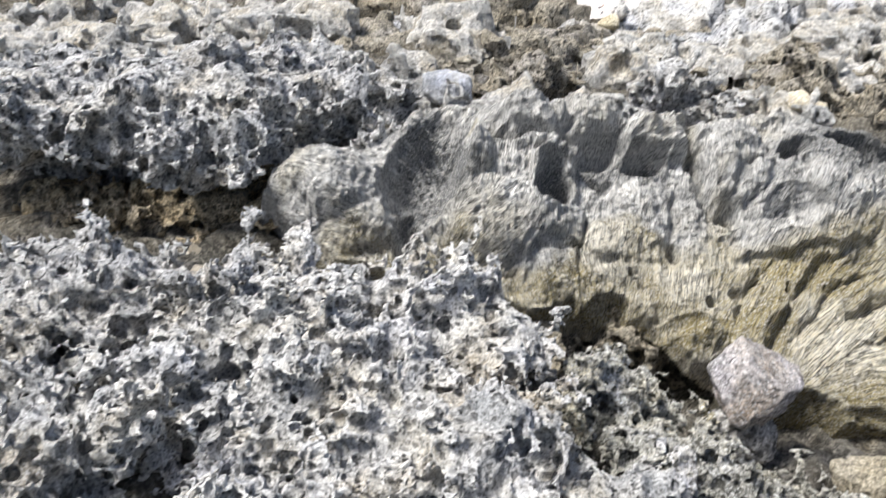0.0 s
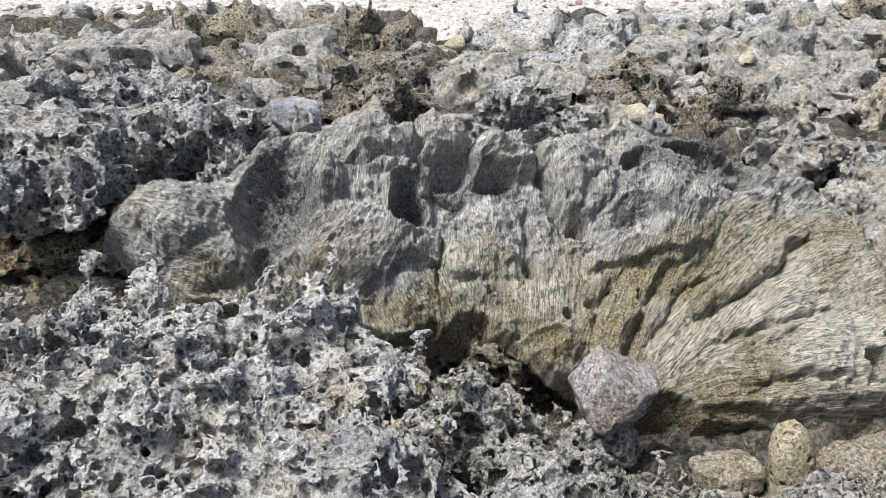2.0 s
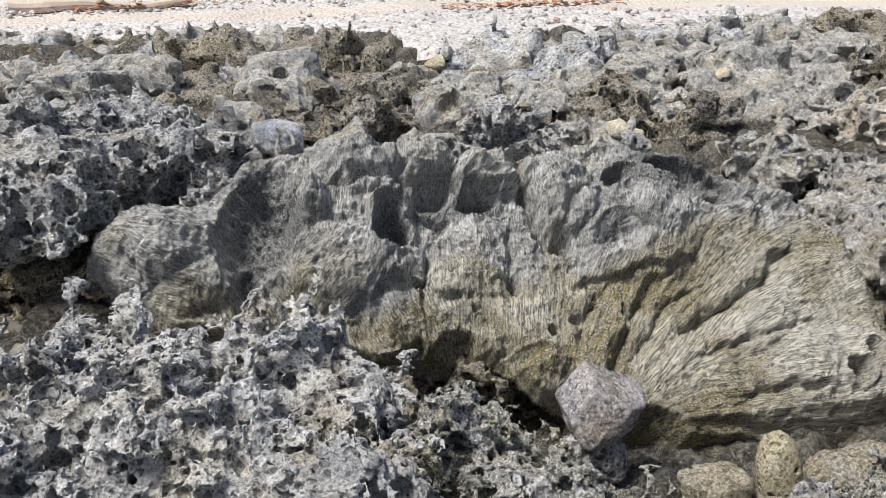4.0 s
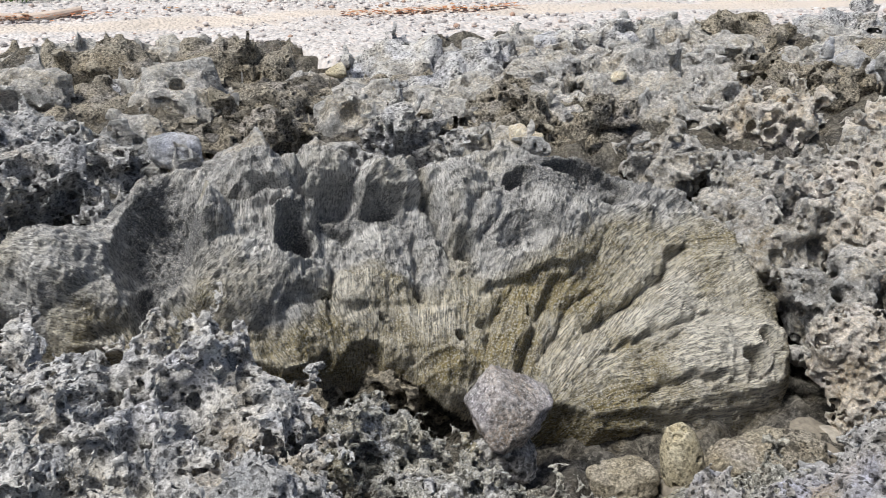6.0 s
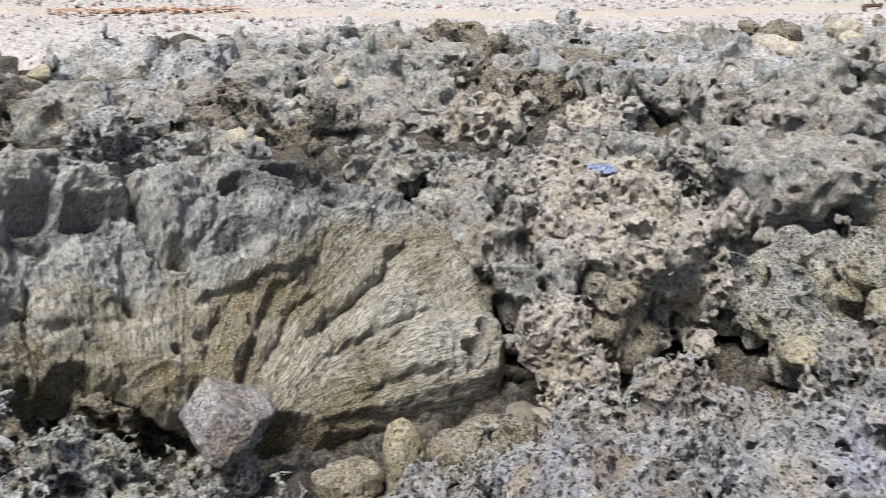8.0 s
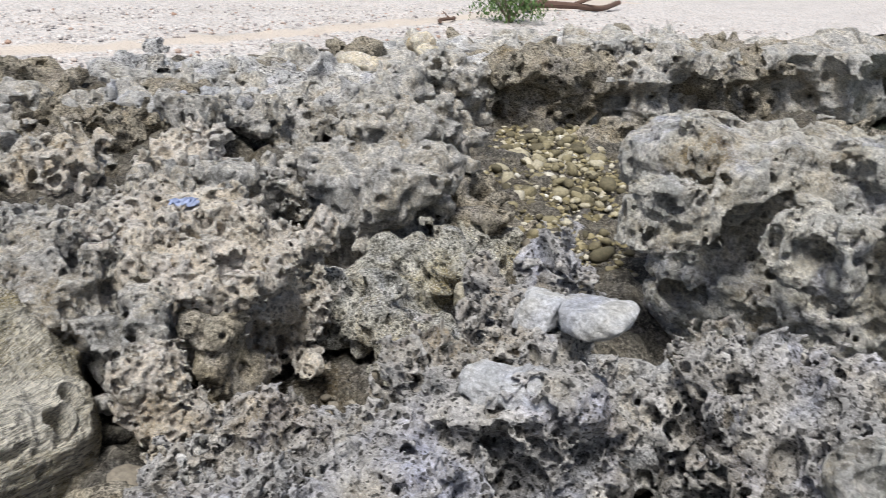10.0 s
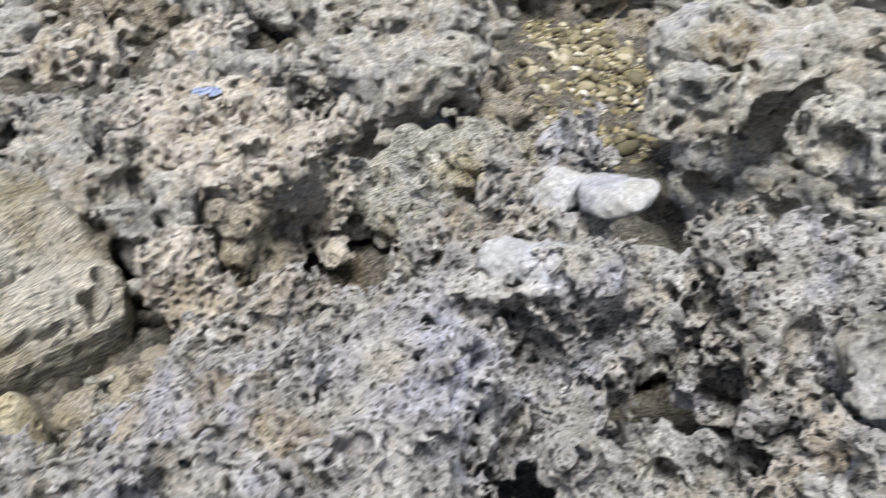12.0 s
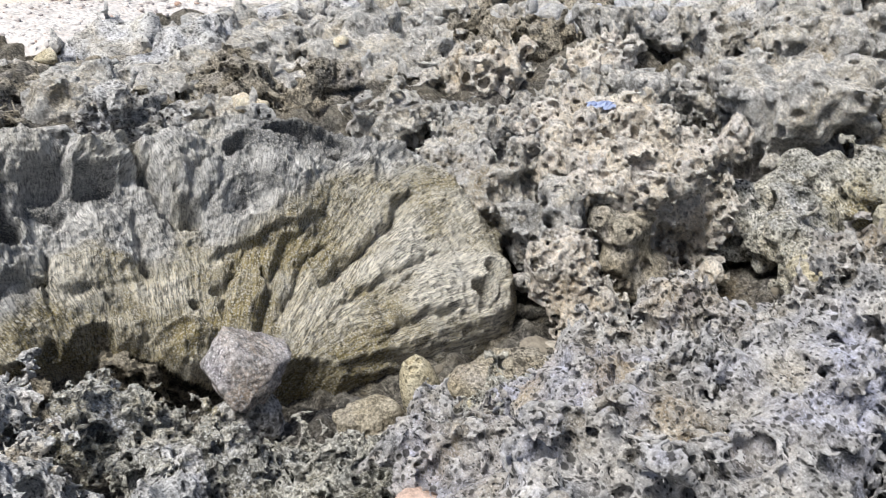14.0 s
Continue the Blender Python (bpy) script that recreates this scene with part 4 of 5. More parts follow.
# right of the fossil
karst_rock("pale_rock", [blob(3.15, 2.96, 0.32, 0.46, 0.44, 0.34, power=5.0), blob(3.24, 2.62, 0.36, 0.3, 0.2, 0.24, power=4.0), blob(3.4, 2.5, 0.16, 0.17, 0.16, 0.22, power=3.4), blob(3.35, 3.3, 0.36, 0.5, 0.3, 0.3), blob(3.25, 2.76, -0.08, 0.38, 0.3, 0.26)], 11, 0.0132, 0.07, 0.2, BLOCKY, 0.004, -0.1,
           PALE_LIMESTONE, "pale cream pitted limestone block beside the fossil", jag=0.6, foam=((0.045, 0.28), (0.03, 0.28)))
karst_rock("pale_rock", [blob(2.45, 2.5, 0.22, 0.18, 0.15, 0.18), blob(2.56, 2.4, 0.02, 0.14, 0.13, 0.2), blob(2.42, 2.38, -0.02, 0.1, 0.1, 0.14)], 12, 0.009, 0.03, 0.04, ((0.035, 0.2, 0.5), (0.015, 0.7, 0.6), (0.01, 0.7, 0.6)), 0.004, -0.15, PALE_LIMESTONE, "small pale pitted limestone block beside the fossil")
karst_rock("ochre_rock", [blob(2.86, 2.56, 0.2, 0.15, 0.12, 0.16, 10, power=4.0), blob(2.95, 2.56, -0.02, 0.2, 0.14, 0.14)], 20, 0.012, 0.04, 0.05, ((0.02, 0.2, 0.4),), 0.004, -0.15, TAN_STONE, "worn ochre limestone face under the pale block")
karst_rock("grey_rock", [blob(2.55, 3.25, 0.3, 0.3, 0.35, 0.3), blob(2.75, 3.5, 0.3, 0.3, 0.3, 0.3), blob(2.62, 2.78, 0.12, 0.2, 0.2, 0.3)], 19, 0.0155, 0.06, 0.14, BLOCKY, 0.006, -0.1, FIELD_LIMESTONE, "grey pitted limestone against the fossil's end")
karst_rock("grey_rock", [blob(4.65, 3.0, 0.45, 0.5, 0.42, 0.24), blob(4.7, 3.1, 0.1, 0.42, 0.36, 0.35), blob(5.4, 3.4, 0.5, 0.5, 0.4, 0.36)], 13, 0.0195, 0.1, 0.24, BLOCKY, 0.006, -0.1, FIELD_LIMESTONE, "grey limestone block with an undercut foot")
karst_rock("brown_rock", [blob(3.95, 2.45, 0.05, 0.45, 0.36, 0.28), blob(4.35, 2.3, 0.05, 0.3, 0.25, 0.3), blob(3.75, 2.1, -0.05, 0.32, 0.22, 0.22), blob(5.0, 2.5, 0.0, 0.5, 0.3, 0.2)], 14, 0.0185, 0.1, 0.22, BLOCKY, 0.006, -0.1, OLIVE_LIMESTONE, "olive-grey pitted limestone in the crevice")
karst_rock("brown_rock", [blob(3.2, 2.12, -0.24, 0.3, 0.16, 0.14), blob(2.8, 2.2, -0.3, 0.24, 0.14, 0.12)], 24, 0.014, 0.09, 0.12, BLOCKY, 0.006, -0.4, BROWN_LIMESTONE, "low brown rock on the crevice floor")
karst_rock("brown_rock", [blob(2.15, 2.1, -0.14, 0.28, 0.16, 0.15), blob(2.25, 1.82, -0.02, 0.34, 0.22, 0.22)], 25, 0.015, 0.11, 0.12, ((0.06, 0.15, 0.5), (0.03, 0.4, 0.7), (0.0165, 1.0, 0.75)), 0.004, -0.15, DARK_LIMESTONE, "low dark grey pitted rock on the crevice floor")
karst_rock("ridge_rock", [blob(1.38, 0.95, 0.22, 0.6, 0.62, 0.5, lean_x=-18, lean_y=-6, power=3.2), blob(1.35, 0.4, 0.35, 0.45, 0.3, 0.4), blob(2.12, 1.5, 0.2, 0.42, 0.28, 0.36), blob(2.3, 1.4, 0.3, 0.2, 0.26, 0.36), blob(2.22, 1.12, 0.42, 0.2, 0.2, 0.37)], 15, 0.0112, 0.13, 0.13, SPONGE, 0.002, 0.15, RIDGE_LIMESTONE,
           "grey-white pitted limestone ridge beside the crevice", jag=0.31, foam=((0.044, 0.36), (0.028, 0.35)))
karst_rock("pitted_rock", [blob(0.95, 1.5, 0.1, 0.4, 0.33, 0.28), blob(1.45, 1.62, 0.04, 0.42, 0.27, 0.26), blob(1.5, 1.95, -0.07, 0.5, 0.2, 0.17)], 26, 0.0112, 0.12, 0.12, SPONGE, 0.003, 0.0, OLIVE_LIMESTONE, "olive-grey pitted limestone along the crevice", jag=0.31, foam=((0.044, 0.37), (0.028, 0.36)))
karst_rock("ridge_rock", [blob(2.2, 0.87, 0.5, 0.42, 0.28, 0.42, lean_x=-6, lean_y=-5, power=3.4), blob(2.76, 1.0, 0.6, 0.2, 0.2, 0.42), blob(2.78, 0.42, 0.56, 0.3, 0.22, 0.36)], 16, 0.0112, 0.12, 0.13, SPONGE, 0.002, 0.3, RIDGE_LIMESTONE,
           "grey-white pitted limestone ridge carrying pale cobbles", jag=0.31, foam=((0.044, 0.36), (0.028, 0.35)))
karst_rock("ridge_rock", [blob(2.2, -0.2, 0.35, 0.42, 0.36, 0.42), blob(2.75, 0.05, 0.5, 0.3, 0.4, 0.35), blob(2.9, -0.6, 0.4, 0.5, 0.4, 0.4)], 17, 0.0145, 0.13, 0.15, SPONGE, 0.003, 0.25, RIDGE_LIMESTONE,
           "grey pitted limestone rock above dark hollows", jag=0.31, foam=((0.044, 0.36), (0.03, 0.35)))
karst_rock("ledge_rock", [blob(5.1, 0.6, 0.82, 0.46, 1.05, 0.24, power=3.4), blob(5.02, -0.35, 0.86, 0.36, 0.4, 0.2), blob(4.8, 1.12, 0.94, 0.2, 0.22, 0.14), blob(4.85, 0.15, 0.98, 0.26, 0.35, 0.15),
           blob(4.34, 1.1, 0.68, 0.17, 0.27, 0.19, 10, power=3.4), blob(4.38, 0.95, 0.45, 0.1, 0.12, 0.17), blob(4.6, 0.84, 0.86, 0.14, 0.13, 0.12), blob(4.31, 0.45, 0.72, 0.18, 0.22, 0.24, -8, power=3.4), blob(4.34, 0.41, 0.5, 0.12, 0.13, 0.16),
           blob(4.38, -0.02, 0.76, 0.16, 0.16, 0.11), blob(4.38, -0.2, 0.47, 0.14, 0.15, 0.15), blob(4.42, -0.37, 0.74, 0.17, 0.18, 0.2), blob(5.2, 0.5, 0.2, 0.46, 0.95, 0.6), blob(5.05, -0.55, 0.35, 0.42, 0.45, 0.6)], 18, 0.0195, 0.07, 0.09,
           ((0.06, 0.08, 0.5), (0.032, 0.25, 0.5), (0.021, 0.4, 0.5)), 0.006, -0.2, LEDGE_LIMESTONE, "grey overhanging limestone mass above the tide pool", jag=0.8)

karst_rock("pitted_rock", [blob(2.45, 0.4, 0.02, 0.36, 0.34, 0.24), blob(2.0, 0.25, 0.12, 0.34, 0.3, 0.24)], 27, 0.014, 0.12, 0.14, SPONGE, 0.003, -0.1, DARK_LIMESTONE, "dark pitted limestone deep in a gap of the ridge", jag=0.31, foam=((0.044, 0.37), (0.03, 0.36)))
# Dark limestone chosen here to put the recess's shade into the colour.
karst_rock("brown_rock", [blob(3.35, 1.2, 0.0, 0.4, 0.35, 0.3), blob(3.75, 0.6, -0.1, 0.4, 0.5, 0.28), blob(3.9, 1.3, -0.12, 0.4, 0.4, 0.25), blob(3.5, 0.1, -0.02, 0.35, 0.4, 0.3)], 28, 0.026, 0.13, 0.16, COARSE, 0.005, -0.2, DARK_LIMESTONE, "dark grey rock below the overhanging mass")
karst_rock("brown_rock", [blob(5.3, 2.75, 0.02, 0.4, 0.3, 0.22), blob(5.75, 3.3, 0.08, 0.35, 0.4, 0.26)], 29, 0.024, 0.13, 0.16, COARSE, 0.005, -0.2, BROWN_LIMESTONE, "olive-grey rock at the edge of the gully")

# ---- rocks of the field behind ----
FIELD = "field rocks"
MID = ((0.07, 0.05, 0.5), (0.04, 0.15, 0.6), (0.027, 0.6, 0.7))


def field_rock(x, y, top, wide, deep, seed, material=None, label="grey-brown pitted limestone outcrop", low=0.45, h=None, pits=MID):
    rng = random.Random(seed)
    top = top - 0.12 * max(0.0, min(1.0, (y - 5.8) / 1.6))
    mid = (top + low) / 2
    rise = (top - low) / 2 + 0.12
    parts = [blob(x, y, mid - 0.12, wide / 2.08, deep / 2.08, rise * 0.92, rng.uniform(-25, 25), power=3.0)]
    for k in range(5):
        parts.append(blob(x + wide * rng.uniform(-0.45, 0.45), y + deep * rng.uniform(-0.45, 0.45), mid - 0.12 + rise * rng.uniform(-0.25, 0.35), wide * rng.uniform(0.12, 0.26), deep * rng.uniform(0.14, 0.28),
                          rise * rng.uniform(0.4, 0.75), rng.uniform(0, 90), rng.uniform(-20, 20), rng.uniform(-20, 20), power=3.6))
    size = h or (0.0272 if y < 5.2 and x < 6 else 0.038 if x < 7 else 0.058)
    return karst_rock("field_rock", parts,
                      seed, size, 0.1, 0.22, pits, 0.03, low - 0.05, material or FIELD_LIMESTONE, label, group=FIELD, jag=1.3, foam=((3.0 * size, 0.3), (2.0 * size, 0.29)))


field_rock(1.3, 4.65, 0.84, 0.62, 0.5, 31, DARK_LIMESTONE, "dark grey angular limestone block behind the fossil", 0.4, 0.014)
field_rock(2.35, 4.6, 0.89, 0.55, 0.5, 32, BROWN_LIMESTONE, "brown weathered limestone outcrop with a shaded foot", 0.4, 0.014)
field_rock(2.6, 4.05, 0.74, 0.5, 0.42, 33, None, "grey pitted limestone outcrop behind the fossil", 0.35, 0.014)
field_rock(3.35, 4.2, 0.84, 0.66, 0.5, 34, PALE_LIMESTONE, "pale pitted limestone outcrop with a dark hollow", 0.35, 0.014)
field_rock(4.5, 4.95, 0.85, 0.5, 0.5, 35, GREY_STONE, "smooth grey slab of limestone", 0.45, 0.016, ((0.05, 0.1, 0.3),))
field_rock(4.95, 4.75, 0.78, 0.6, 0.4, 36, GREY_STONE, "smooth grey slab of limestone", 0.45, 0.016, ((0.05, 0.1, 0.3),))
field_rock(0.55, 5.0, 0.8, 0.78, 0.5, 37, BROWN_LIMESTONE, "brown-grey spongy limestone outcrop")
field_rock(0.65, 6.0, 0.83, 0.82, 0.55, 38, BROWN_LIMESTONE, "brown-grey spongy limestone outcrop")
field_rock(-0.45, 6.2, 0.8, 0.75, 0.5, 39, BROWN_LIMESTONE, "brown-grey spongy limestone outcrop")
field_rock(-0.5, 7.4, 0.95, 1.1, 0.7, 40, BROWN_LIMESTONE, "low brown-grey limestone ledge along the beach")
field_rock(0.35, 7.1, 0.95, 0.85, 0.6, 41, BROWN_LIMESTONE, "low brown-grey limestone ledge along the beach")
field_rock(0.75, 6.95, 0.92, 0.5, 0.4, 42, BROWN_LIMESTONE, "brown tangled limestone hump on the ledge")
field_rock(-0.4, 4.5, 0.9, 0.7, 0.5, 43, DARK_LIMESTONE, "dark grey pitted limestone outcrop")
field_rock(3.95, 3.75, 0.7, 0.5, 0.5, 44)
field_rock(5.6, 3.75, 0.9, 0.7, 0.5, 45)
karst_rock("slab_rock", [blob(4.6, 4.42, 0.74, 0.34, 0.24, 0.12, 15, -6, 8, power=4.0), blob(4.9, 4.3, 0.68, 0.2, 0.22, 0.16), blob(4.6, 4.62, 0.5, 0.3, 0.12, 0.25)], 48, 0.02, 0.05, 0.07, ((0.05, 0.2, 0.5), (0.03, 0.5, 0.6)), 0.012, 0.3, FIELD_LIMESTONE, "grey limestone slab roofing a dark hole")
for k, (x, y, top) in enumerate(((0.2, 4.35, 0.66), (0.85, 4.4, 0.68), (1.8, 4.25, 0.62), (2.05, 4.95, 0.7), (3.0, 4.55, 0.66), (3.8, 4.65, 0.7), (1.05, 5.3, 0.66), (-0.2, 5.2, 0.7), (1.75, 4.75, 0.64))):
    field_rock(x, y, top, 0.55, 0.42, 410 + k, None, "low grey-brown pitted limestone outcrop", 0.4)
field_rock(2.95, 3.8, 0.66, 0.6, 0.5, 72, None, "grey pitted limestone outcrop behind the pale block", 0.2, 0.02)
field_rock(3.5, 3.75, 0.62, 0.7, 0.5, 73, None, "grey pitted limestone outcrop behind the pale block", 0.2, 0.02)
field_rock(4.15, 4.15, 0.78, 0.6, 0.5, 74, PALE_LIMESTONE, "pale grey limestone outcrop", 0.2, 0.02)
field_rock(4.35, 3.66, 0.62, 0.5, 0.36, 47, None, "grey pitted limestone outcrop beside a dark hole", 0.2, 0.02)
field_rock(5.05, 3.85, 0.66, 0.5, 0.45, 75, None, "grey pitted limestone outcrop beside a dark hole", 0.2, 0.022)
field_rock(5.2, 4.3, 0.8, 0.8, 0.6, 76, None, "grey pitted limestone outcrop beside a dark hole", 0.2, 0.024)
field_rock(6.2, 4.2, 0.8, 0.9, 0.7, 77, None, "grey limestone outcrop at the head of the gully", 0.1, 0.028)
field_rock(8.1, 4.75, 0.85, 1.1, 0.8, 79, None, "grey limestone outcrop at the head of the gully", 0.1, 0.032)
field_rock(7.2, 4.8, 0.85, 1.0, 0.7, 78, None, "grey limestone outcrop at the head of the gully", 0.1, 0.03)
for k, (x, y, top) in enumerate(((8.5, 3.2, 0.35), (9.4, 2.6, 0.3), (10.3, 2.0, 0.25), (11.5, 1.3, 0.2), (7.2, 2.0, 0.3), (6.4, 1.9, 0.2), (8.2, 2.3, 0.25))):
    field_rock(x, y, top, 0.9, 0.7, 85 + k, BROWN_LIMESTONE, "low brown limestone on the gully floor", -0.2, 0.03)
# the ledge that closes the gully
for k, (x, y, top, wide) in enumerate(((9.1, 4.0, 0.86, 1.2), (10.0, 3.4, 0.9, 1.3), (11.0, 2.9, 0.88, 1.5), (12.4, 2.0, 0.92, 1.9), (14.2, 1.2, 0.85, 2.4), (16.4, 0.6, 0.8, 2.6), (15.6, -0.4, 0.92, 2.2), (16.6, -2.2, 0.95, 2.8))):
    karst_rock("ledge_rock", [blob(x, y, top - 0.17, wide * 0.72, 0.62, 0.2, -30, power=3.4), blob(x + 0.35 * wide, y - 0.2, top - 0.1, wide * 0.3, 0.3, 0.16, 20, 8), blob(x - 0.3 * wide, y - 0.25, top - 0.2, wide * 0.25, 0.3, 0.2, 50),
               blob(x + 0.12, y + 0.15, 0.25, wide * 0.7, 0.5, 0.5, -30), blob(x - 0.1 * wide, y - 0.2, 0.3, wide * 0.3, 0.3, 0.35, 10)], 50 + k, 0.038 if k < 3 else 0.06, 0.16, 0.22, ((0.07, 0.12, 0.5), (0.04, 0.5, 0.6)), 0.03, -0.1, FIELD_LIMESTONE if k % 2 else BROWN_LIMESTONE, "grey-brown overhanging limestone ledge above the gully", jag=1.4)


def scatter_field():
    rng = random.Random(5)
    kept = [(1.3, 4.65), (2.35, 4.6), (2.6, 4.05), (3.35, 4.2), (4.5, 4.95), (4.95, 4.75), (4.15, 4.15), (4.7, 3.95), (5.2, 4.3), (6.2, 4.2), (7.2, 4.8), (0.55, 5.0), (0.65, 6.0), (-0.45, 6.2), (-0.5, 7.35), (0.35, 7.05), (0.75, 6.95), (-0.4, 4.5), (3.95, 3.75), (5.6, 3.75), (1.4, 7.4)]
    seed = 100
    for row in range(-6, 11):
        for col in range(28):
            x, y = -3.2 + 0.68 * col + 0.34 * (row % 2) + rng.uniform(-0.15, 0.15), 4.35 + 0.47 * row + rng.uniform(-0.12, 0.12)
            wide, deep, rise, kind = rng.uniform(0.7, 1.12), rng.uniform(0.54, 0.8), 0.28 * rng.random() ** 1.4, rng.random()
            seed += 1
            if row < 0 and x < 8.5:
                continue
            if any(abs(x - a) < 0.42 and abs(y - b) < 0.34 for a, b in kept) or (x > 5.6 and y < 4.3) or (x > 7 and y < np.interp(x, [7, 8.3, 10, 12.4, 16.4], [5.2, 5.3, 4.1, 2.8, 1.4])) or y > beach_line(x) - 0.12:
                continue
            field_rock(x, y, 0.64 + rise, wide, deep, seed, LIMESTONE if kind > 0.85 else BROWN_LIMESTONE if kind > 0.7 else DARK_LIMESTONE if kind > 0.6 else None)


scatter_field()

# ---- stones by the fossil ----
cut_stone("wedge_stone", (1.0, 2.4, 0.235), (((0.50, -0.25, 0.83), 0.088), ((-0.8, -0.1, 0.6), 0.108), ((-0.94, 0, -0.34), 0.11), ((-0.40, -0.1, -0.9), 0.12), ((0.72, -0.1, -0.69), 0.112), ((-0.1, -1, 0.25), 0.08), ((0.55, -0.8, -0.1), 0.1),
          ((0.3, -0.8, -0.5), 0.1), ((0, 1, 0.1), 0.1)), 21, PURPLE_STONE, "purplish-grey wedge of stone leaning on the fossil", chips=0.005, edge=40)
karst_rock("brown_rock", [blob(0.98, 2.42, 0.0, 0.14, 0.11, 0.16)], 32, 0.01, 0.03, 0.04, ((0.02, 0.4, 0.5),), 0.004, -0.2, DARK_LIMESTONE, "dark pitted rock that carries the wedge of stone")
cut_stone("cobble", (2.49, 0.7, 0.935), broken(0.085, 0.095, 0.045, 3), 41, SMOOTH_STONE, "smooth pale slab of stone on the pitted ridge", chips=0.006, edge=12, spin=10)
cut_stone("cobble", (2.47, 0.865, 0.93), broken(0.055, 0.06, 0.045, 5), 42, SMOOTH_STONE, "small smooth pale stone on the pitted ridge", chips=0.005, edge=12)
karst_rock("cobble", [blob(2.19, 0.82, 0.82, 0.085, 0.125, 0.085, 10, 14, 0, power=3.0), blob(2.2, 0.72, 0.84, 0.07, 0.07, 0.07, power=2.6)], 43, 0.009, 0.02, 0.02, ((0.012, 0.1, 0.2),), 0.003, 0.6, SMOOTH_STONE, "smooth pale grey stone set in the pitted ridge", "stone")
karst_rock("boulder", [blob(2.4, -0.1, 0.7, 0.15, 0.19, 0.15, 20, 8, -6, power=4.0), blob(2.44, -0.24, 0.72, 0.12, 0.12, 0.13, power=3.4)], 44, 0.011, 0.04, 0.06, ((0.03, 0.12, 0.4), (0.014, 0.3, 0.4)), 0.004, 0.5, LEDGE_LIMESTONE, "pale worn boulder set in the rock", "boulder")
cut_stone("cobble", (1.37, 2.27, -0.03), broken(0.11, 0.07, 0.06, 12), 45, TAN_STONE, "flat tan stone beside the fossil's foot", chips=0.006, edge=10)
cut_stone("cobble", (0.02, 4.5, 0.66), broken(0.12, 0.11, 0.1, 14), 46, GREY_STONE, "smooth grey cobble behind the fossil", chips=0.007, edge=10)
cut_stone("cobble", (0.99, 1.26, 0.45), broken(0.06, 0.05, 0.035, 21), 47, PINK_STONE, "small pinkish stone lying on pitted rock", chips=0.005, detail=4, edge=10)
cut_stone("coral_fragment", (1.06, 0.88, 0.68), broken(0.03, 0.022, 0.028, 23), 48, PALE_LIMESTONE, "small white broken coral fragment on pitted rock", chips=0.009, detail=4, edge=8)
STONE_PITS = ((0.012, 0.25, 0.4), (0.008, 0.4, 0.4))
karst_rock("egg_stone", [blob(1.57, 2.22, 0.035, 0.076, 0.064, 0.155, 0, -8, -8, power=2.1)], 22, 0.006, 0.003, 0.0, ((0.009, 0.18, 0.3),), 0.001, -0.12, YELLOW_STONE, "upright yellowish egg-shaped stone", "stone", jag=0.2)
for k, (x, y, z, a, b, c, m, text) in enumerate((
        (1.88, 2.25, -0.05, 0.18, 0.1, 0.085, TAN_STONE, "rounded tan stone at the fossil's foot"),
        (1.7, 2.12, -0.06, 0.09, 0.06, 0.045, YELLOW_STONE, "small rounded yellow stone"),
        (2.02, 2.2, -0.02, 0.12, 0.1, 0.07, BROWN_LIMESTONE, "brown stone in the crevice"),
        (3.4, 1.98, 0.1, 0.13, 0.09, 0.05, YELLOW_STONE, "flat yellowish stone in the crevice"),
        (4.0, 1.95, 0.2, 0.12, 0.1, 0.08, YELLOW_STONE, "yellowish stone in the crevice"),
        (1.88, 4.5, 0.6, 0.13, 0.09, 0.045, CREAM_STONE, "cream stone among grey rocks"),
        (2.64, 5.7, 0.7, 0.07, 0.06, 0.035, CREAM_STONE, "cream stone among grey rocks"),
        (2.85, 5.25, 0.7, 0.06, 0.06, 0.04, CREAM_STONE, "cream stone among grey rocks"),
        (7.3, 5.25, 0.74, 0.26, 0.17, 0.12, CREAM_STONE, "cream stone on the ledge"),
        (9.4, 5.95, 0.76, 0.18, 0.15, 0.13, CREAM_STONE, "ochre and cream stone on the ledge"),
        (8.6, 5.3, 0.74, 0.16, 0.12, 0.1, CREAM_STONE, "cream stone on the ledge"),
        (1.4, 6.85, 0.58, 0.25, 0.12, 0.05, YELLOW_STONE, "ochre stone at the mouth of the inlet"))):
    karst_rock("cobble", [blob(x, y, z, a, b, c, 17 * k, 6 * (k % 3) - 6, 5 * (k % 4) - 8, power=3.2 if m in (SMOOTH_STONE, GREY_STONE) else 2.7), blob(x + 0.25 * a, y - 0.2 * b, z - 0.05 * c, 0.75 * a, 0.8 * b, 0.85 * c, 40 + 11 * k, 8, -6, power=3.2)],
               200 + k, 0.011 if y < 3 else 0.018, 0.015 if a < 0.125 else 0.022, 0.02 if a < 0.125 or m in (YELLOW_STONE, TAN_STONE) else 0.05, STONE_PITS[:1] if m not in (SMOOTH_STONE, GREY_STONE) else ((0.012, 0.15, 0.2),), 0.003, z - c - 0.1, m, text, "stone")


# ---- shingle, gully stones, plants and litter ----
def stone_shape(seed, points=1):
    """A rounded stone of about unit size, 80 triangles."""
    bm = bmesh.new()
    bmesh.ops.create_icosphere(bm, subdivisions=points, radius=1.0)
    rng = random.Random(seed)
    shift = Vector((rng.random() * 50, rng.random() * 50, 0))
    for v in bm.verts:
        v.co *= 1 + 0.4 * noise.noise(v.co * 0.9 + shift) + 0.18 * noise.noise(v.co * 2.3 + shift)
    return bm


